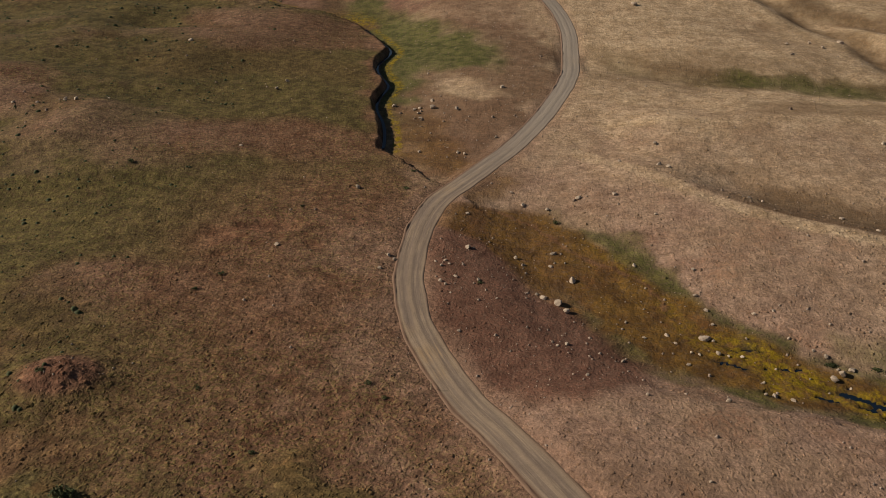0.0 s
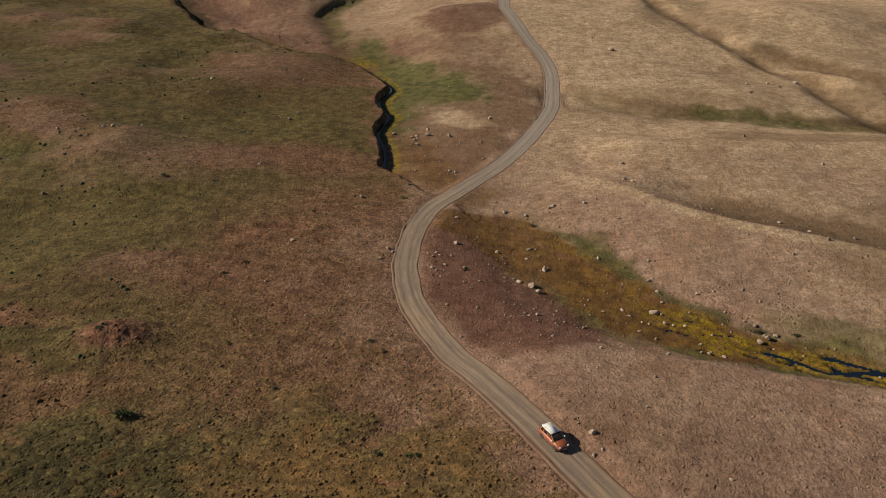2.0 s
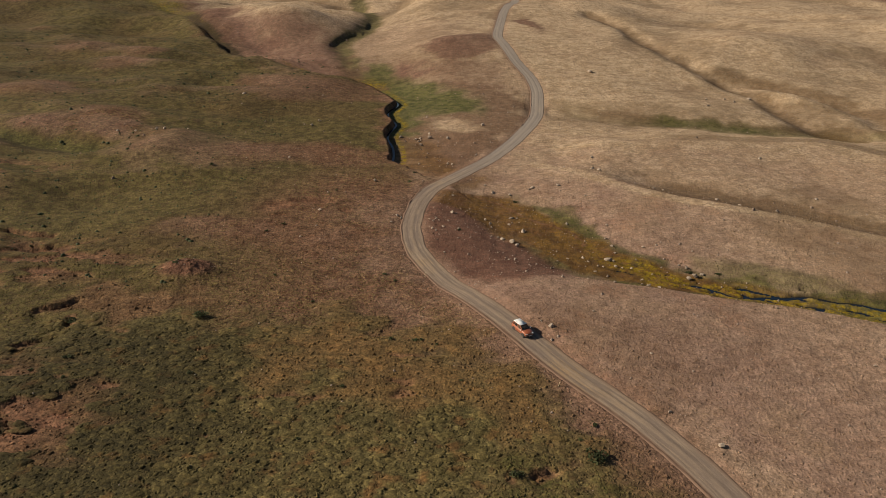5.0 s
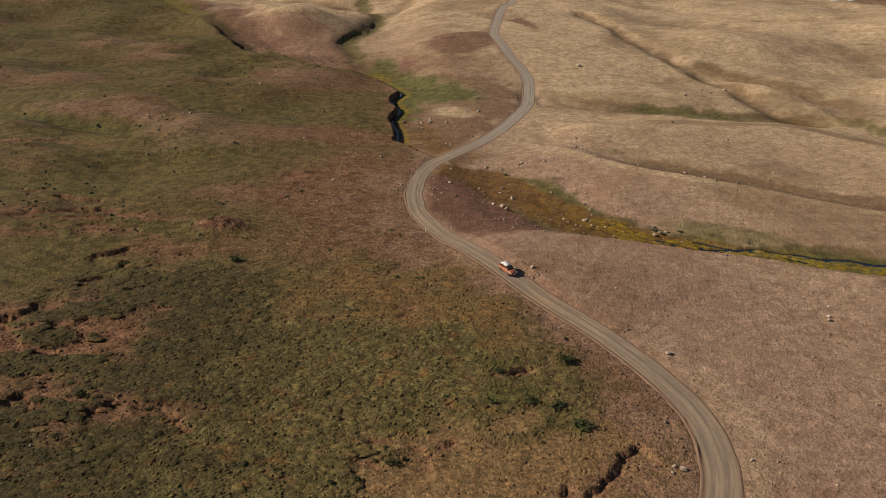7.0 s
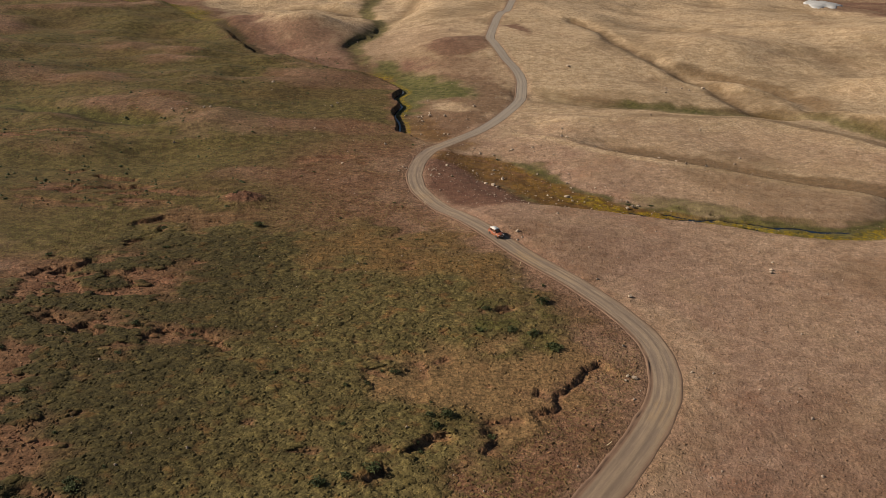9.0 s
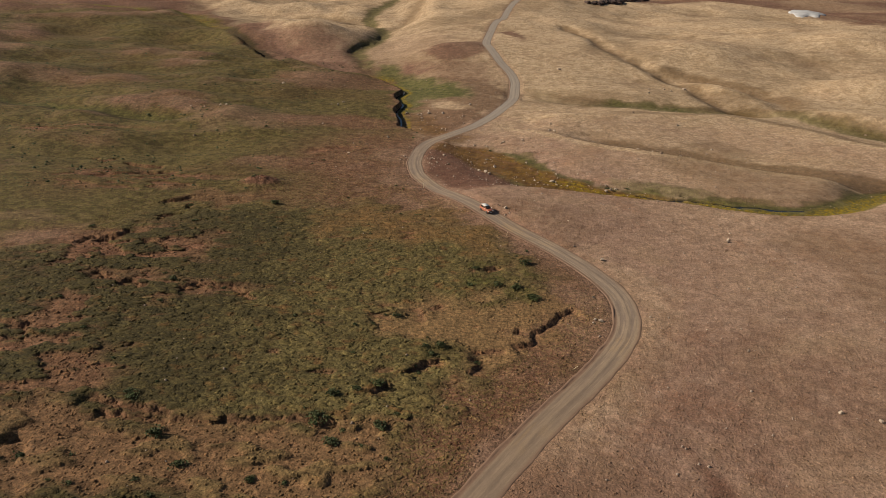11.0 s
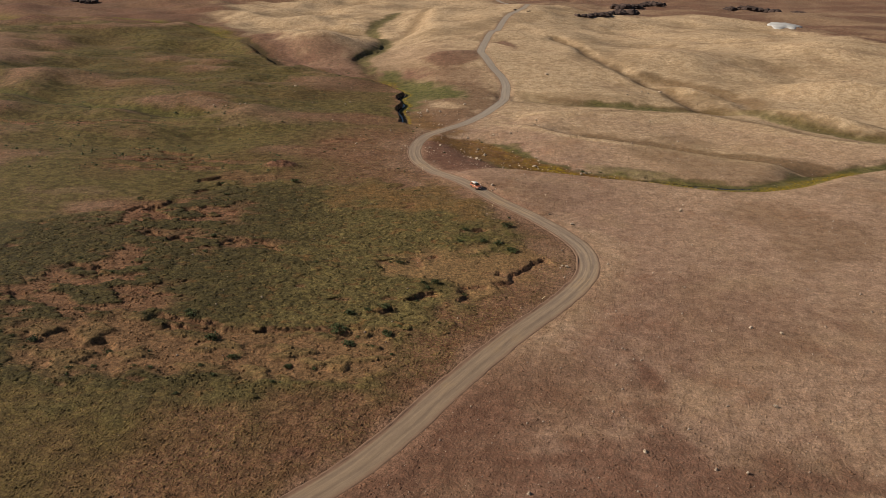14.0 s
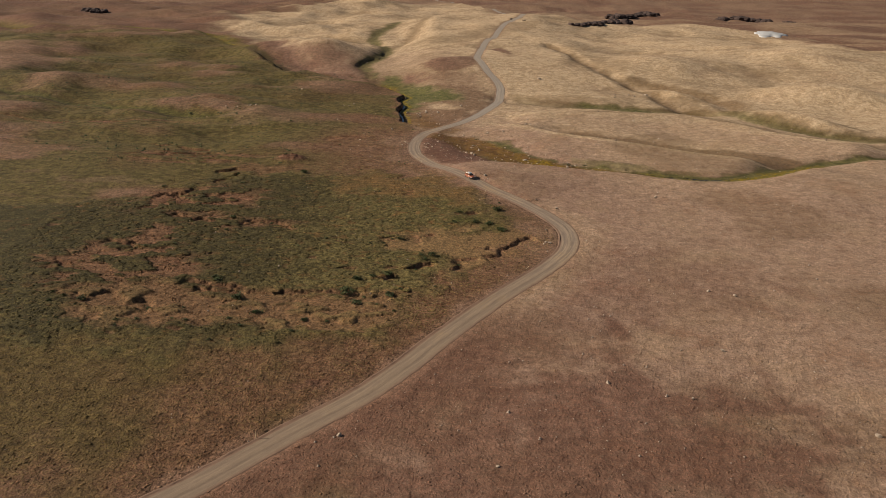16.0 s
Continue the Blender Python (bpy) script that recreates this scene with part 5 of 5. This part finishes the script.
    fr = [at(1, 0.08, 1) + Vector((0, -0.06, 0)), at(1, 0.08, -1) + Vector((0, 0.06, 0)), at(1, 0.94, -1) + Vector((0, 0.05, 0)), at(1, 0.94, 1) + Vector((0, -0.05, 0))]
    part("windscreen", pane(fr[::-1]), GLASS, cabin, "dark reflecting windscreen")
    re = [at(0, 0.12, 1) + Vector((0, -0.08, 0)), at(0, 0.12, -1) + Vector((0, 0.08, 0)), at(0, 0.88, -1) + Vector((0, 0.07, 0)), at(0, 0.88, 1) + Vector((0, -0.07, 0))]
    part("rear_window", pane(re), GLASS, cabin, "dark rear window")
    part("front_bumper", box(1.80, 2.08, -0.74, 0.74, 0.30, 0.52, 0.05), PLASTIC, body, "black front bumper")
    part("grille", box(1.90, 2.05, -0.34, 0.34, 0.58, 0.72, 0.02), PLASTIC, body, "black grille")
    part("rear_bumper", box(-2.12, -1.85, -0.76, 0.76, 0.32, 0.54, 0.05), PLASTIC, body, "black rear bumper")
    part("number_plate", box(2.07, 2.095, -0.26, 0.26, 0.40, 0.50, 0.004), WHITE, body, "white number plate")
    for x in (-1.27, 1.27):
        for side in (-1, 1):
            wheel = new("wheel")
            wheel.parent = top
            wheel.matrix_basis = pose(x, side * 0.80, 0.33, 90, 0, 0)
            bm = bmesh.new()
            rings = []
            for z, rad in ((-0.11, 0.22), (-0.11, 0.30), (-0.07, 0.33), (0.07, 0.33), (0.11, 0.30), (0.11, 0.22)):
                rings.append([(rad * math.cos(a), rad * math.sin(a), z) for a in np.linspace(0, 2 * math.pi, 24, endpoint=False)])
            part("tyre", loft(rings), RUBBER, wheel, "dusty black tyre", True)
            bm = bmesh.new()
            bmesh.ops.create_cone(bm, cap_ends=True, segments=20, radius1=0.215, radius2=0.215, depth=0.19)
            for f in list(bm.faces):
                if abs(f.normal.z) > 0.9:
                    inner = bmesh.ops.inset_individual(bm, faces=[f], thickness=0.03, depth=-0.02)
            for k in range(5):
                a = k * 2 * math.pi / 5
                spoke = bmesh.ops.create_cube(bm, size=1)["verts"]
                bmesh.ops.transform(bm, matrix=Matrix.Rotation(a, 4, "Z") @ Matrix.Translation((0.10, 0, 0)) @ Matrix.Diagonal((0.20, 0.05, 0.21, 1)), verts=spoke)
            part("rim", bm, ALLOY, wheel, "five-spoke alloy rim")
            arch = loft([[(x + rad * math.cos(a), side * yy, 0.33 + rad * math.sin(a)) for a in np.linspace(0, math.pi, 14)] for rad, yy in ((0.36, 0.80), (0.36, 0.895), (0.41, 0.895), (0.41, 0.80))])
            part("wheel_arch", arch, PLASTIC, body, "black wheel arch")
    top.matrix_basis = m
    return top


i = int(np.argmin(np.hypot(ROAD[:, 0] - 14.6, ROAD[:, 1] - 56.9)))
ahead = ROAD[i - 3, :2] - ROAD[i + 3, :2]
car(pose(ROAD[i, 0] + 0.15, ROAD[i, 1] + 0.1, ROAD_Z[i] - 0.005, 0, 0, math.degrees(math.atan2(ahead[1], ahead[0]))))


# ---- far snow patch and lava outcrops ----
def snow_patch(x, y, rx, ry, turn):
    r = rng(5)
    n, rings = 28, 5
    a = np.linspace(0, 2 * math.pi, n, endpoint=False)
    wob = 1 + 0.25 * np.sin(2 * a + 1) + 0.15 * np.sin(5 * a)
    pts = []
    for k in range(rings + 1):
        q = 1 - k / rings
        u, v = rx * wob * np.cos(a) * q, ry * wob * np.sin(a) * q
        X, Y = x + u * math.cos(turn) - v * math.sin(turn), y + u * math.sin(turn) + v * math.cos(turn)
        pts.append(np.stack([X, Y, cell(gz, X, Y) + (1.4 * (1 - q * q) if k else -0.4)], -1))
    bm = loft([[tuple(p) for p in ring] for ring in pts[:-1]])
    return tagged(new("snow_patch", finish(bm, "snow_patch", SNOW)), "old grey-white snow patch in a hollow", "snow")


def rock_mesh(seed):
    r = rng(seed)
    bm = bmesh.new()
    off = Vector(r.uniform(-40, 40, 3))
    for v in bmesh.ops.create_icosphere(bm, subdivisions=2, radius=1)["verts"]:
        v.co = Vector((v.co.x * 1.3, v.co.y, v.co.z * 0.8)) * (1 + 0.5 * noise.noise(v.co * 1.6 + off) + 0.2 * noise.noise(v.co * 4 + off))
    return finish(bm, "rock", DARK_ROCK, False)


ROCKS = [rock_mesh(s) for s in range(3, 8)]


def outcrop(x, y, size, turn, seed):
    r = rng(seed)
    top = tagged(new("lava_outcrop"), "jagged dark lava outcrop on a far rise", "rock outcrop", "lava outcrops")
    place = pose(x, y, 0, 0, 0, turn)
    for k in range(11):
        at = place @ Vector((size * r.uniform(-12, 12), size * r.uniform(-4, 4), 0))
        s = size * r.uniform(2.0, 5.0)
        ob = new("rock", ROCKS[(seed + k) % 5])
        ob.parent = top
        ob.matrix_basis = pose(at.x - x, at.y - y, ground_z(at.x, at.y) - ground_z(x, y) + 0.25 * s, 0, 0, r.uniform(0, 360)) @ Matrix.Diagonal((s, s, s * 0.85, 1))
    top.matrix_basis = pose(x, y, ground_z(x, y))
    return top


# the one at (-350, 668) is added in place of a dark scarp and pool
OUTCROPS = ((104, 486, 0.45, 20), (111, 491, 0.75, 30), (117, 499, 0.8, 40), (124, 508, 0.6, 50), (133, 525, 0.6, 30), (168, 720, 1.2, 0), (178, 735, 1.3, 25), (192, 800, 0.9, 10), (205, 850, 1.2, 10), (232, 870, 1.1, 20), (250, 900, 1.0, 5),
            (445, 1000, 1.6, -20), (420, 1010, 1.5, 5), (385, 1020, 1.2, 20), (-350, 668, 0.9, 10), (52.5, 494, 0.16, 80), (62.5, 482, 0.16, 60))
for k, (x, y, s, turn) in enumerate(OUTCROPS):
    outcrop(x, y, s, turn, k)
snow_patch(259, 497, 11, 26, -0.3)


# ---- tussocks and loose stones, too many to count ----
def scatter(name, n, seed, area, chance, shape, mat, label, category):
    """Small lumps of one kind over an area, joined, with the ground's kinds of cover on them."""
    r = rng(seed)
    x, y = r.uniform(area[0], area[1], n * 4), r.uniform(area[2], area[3], n * 4)
    h, k = cell(gz, x, y), {key: cell(val, x, y) for key, val in kinds.items()}
    clear = np.abs(along(x, y, ROAD, 30.0)[0]) > 2.75
    keep = np.nonzero((r.rand(n * 4) < chance(k, x, y)) & clear & (k["pool"] < 0.2) & (k["stream"] < 0.75))[0][:n]
    x, y, h = x[keep], y[keep], h[keep]
    verts, faces, sizes = shape(r, len(x))
    v = verts + np.stack([x, y, h], -1)[:, None, :]
    per = v.shape[1]
    f = (faces[None] + (np.arange(len(x)) * per)[:, None, None]).reshape(-1, 3)
    attrs = {key: np.repeat(val[keep], per) for key, val in k.items()}
    return tagged(sheet(name, v.reshape(-1, 3), f, mat, attrs), label, category, kind="stuff")


def domes(lo, hi, tall):
    def shape(r, n):
        size = r.uniform(lo, hi, (n, 1)) * (0.7 + 0.9 * r.rand(n, 1) ** 4)
        a = np.arange(4) * math.pi / 2 + r.uniform(0, 6.28, (n, 1))
        wob = r.uniform(0.7, 1.3, (n, 4))
        top = size * tall * r.uniform(0.7, 1.3, (n, 1))
        base = np.stack([size * wob * np.cos(a), size * wob * np.sin(a), -0.06 + 0 * a], -1)
        mid = np.stack([0.62 * size * wob * np.cos(a + 0.35), 0.62 * size * wob * np.sin(a + 0.35), top * r.uniform(0.55, 0.8, (n, 4))], -1)
        tip = np.stack([size * r.uniform(-0.2, 0.2, (n, 1)), size * r.uniform(-0.2, 0.2, (n, 1)), top], -1)
        f = []
        for i in range(4):
            j = (i + 1) % 4
            f += [(i, j, 4 + j), (i, 4 + j, 4 + i), (4 + i, 4 + j, 8)]
        return np.concatenate([base, mid, tip], 1), np.array(f), size
    return shape


def mounds(lo, hi, tall):
    """Soft cushions, longer than wide, with an uneven rim and a lumpy crown."""
    def shape(r, n):
        size = lo + (hi - lo) * r.rand(n, 1) ** 2.2
        turn, squash = r.uniform(-0.5, 0.5, (n, 1)), r.uniform(0.5, 0.9, (n, 1))
        a = np.arange(7) * 2 * math.pi / 7 + r.uniform(0, 6.28, (n, 1))
        rim = 1 + 0.22 * np.sin(2 * a + r.uniform(0, 6.28, (n, 1))) + 0.14 * np.sin(3 * a + r.uniform(0, 6.28, (n, 1)))
        top = size * tall * r.uniform(0.5, 1.3, (n, 1))
        rings = []
        for k, up in ((1.0, -0.15), (0.82, 0.45), (0.45, 0.9)):
            u, v = size * rim * k * np.cos(a), size * squash * rim * k * np.sin(a)
            lumpy = up * top * r.uniform(0.8, 1.2, (n, 7)) - (0.05 if up < 0 else 0)
            rings.append(np.stack([u * np.cos(turn) - v * np.sin(turn), u * np.sin(turn) + v * np.cos(turn), lumpy], -1))
        rings.append(np.stack([0.1 * size * r.uniform(-1, 1, (n, 1)), 0.1 * size * r.uniform(-1, 1, (n, 1)), top], -1))
        f = []
        for i in range(7):
            j = (i + 1) % 7
            for k in (0, 7):
                f += [(k + i, k + j, k + 7 + j), (k + i, k + 7 + j, k + 7 + i)]
            f.append((14 + i, 14 + j, 21))
        return np.concatenate(rings, 1), np.array(f), size
    return shape


scatter("tussocks", 36000, 201, (-78, 42, -106, 150), lambda k, x, y: (1 - k["stony"]) * (1 - 0.5 * k["basin"]) * (1 - 0.55 * k["bog"]) * (1 - 0.75 * k["verge"]) * smooth(170, 30, y + 20), domes(0.16, 0.32, 0.22), LUMPS,
        "low brown and olive heath tussocks covering the ground", "tussocks")
scatter("gravel_lumps", 27000, 202, (-30, 80, -106, 150), lambda k, x, y: k["stony"] * (1 - k["rusty"]) * (1 - 0.5 * k["verge"]) * smooth(190, 30, y + 20), domes(0.09, 0.24, 0.26), LUMPS,
        "pinkish-brown stones and dry tufts over the slope", "stones")
DARK_STONES = mottled("brown_stone", (0.10, 0.066, 0.045), (0.22, 0.155, 0.11), 0.4, 0.9, 0)
STONES = mottled("loose_stone", (0.19, 0.135, 0.10), (0.38, 0.29, 0.22), 0.3, 0.9, 0)
scatter("loose_stones", 5000, 203, (-60, 130, -100, 240), lambda k, x, y: 0.04 + 0.5 * k["umber"] * (y > 60) + 0.5 * k["verge"] * (y > 60) + 0.35 * k["rusty"] * (x > 0) + 0.10 * k["stony"], domes(0.10, 0.24, 0.9), STONES,
        "scattered pale loose stones on heath and marsh", "stones")
scatter("earth_clods", 3500, 204, (-95, 40, -62, 110), lambda k, x, y: 0.7 * smooth(0.25, 0.8, k["bare"]) * (np.hypot((x + 47) / 10, (y - 81) / 7) > 1), domes(0.14, 0.34, 0.8), LUMPS,
        "dark crumbled earth clods along eroded banks", "earth clods")
scatter("far_tufts", 3500, 205, (-240, -45, 70, 340), lambda k, x, y: 0.10 + 0.5 * k["green"] + 0.4 * k["bare"], domes(0.18, 0.50, 0.6), LEAF,
        "dark-green dwarf willow tufts on the far heath", "tufts")
scatter("far_stones", 2200, 206, (-110, 230, 110, 400), lambda k, x, y: 0.04 + 0.2 * smooth(0.3, 0.9, k["damp_shade"]) + 0.3 * smooth(0.4, 0.9, k["umber"]) + 0.7 * smooth(0.3, 0.55, k["bare"]) * (y > 230), domes(0.16, 0.40, 0.9), DARK_STONES,
        "scattered brown stones over the far dry slopes", "stones")
scatter("bog_hummocks", 4600, 207, (-95, 26, -60, 62), lambda k, x, y: 0.8 * k["bog"] * smooth(0.4, 0.12, k["basin"]) * (1 - k["bare"]), mounds(0.4, 1.4, 0.09), LUMPS,
        "rounded mossy hummocks crowding the bog", "hummocks")
scatter("bog_scrub", 13000, 209, (-92, 26, -60, 62), lambda k, x, y: 0.7 * k["bog"] * (1 - 0.8 * k["bare"]) * smooth(0.9, 0.5, k["basin"]), domes(0.16, 0.36, 0.36), LUMPS,
        "dense low heather and sedge tufts over the bog", "heather")
scatter("slope_tufts", 9000, 208, (22, 150, 88, 250), lambda k, x, y: 0.35 * smooth(0.3, 0.8, k["stony"]) * (1 - k["rusty"]) * smooth(270, 120, y), domes(0.13, 0.28, 0.4), LUMPS,
        "small brown tufts and stones over the dry slopes", "tufts")
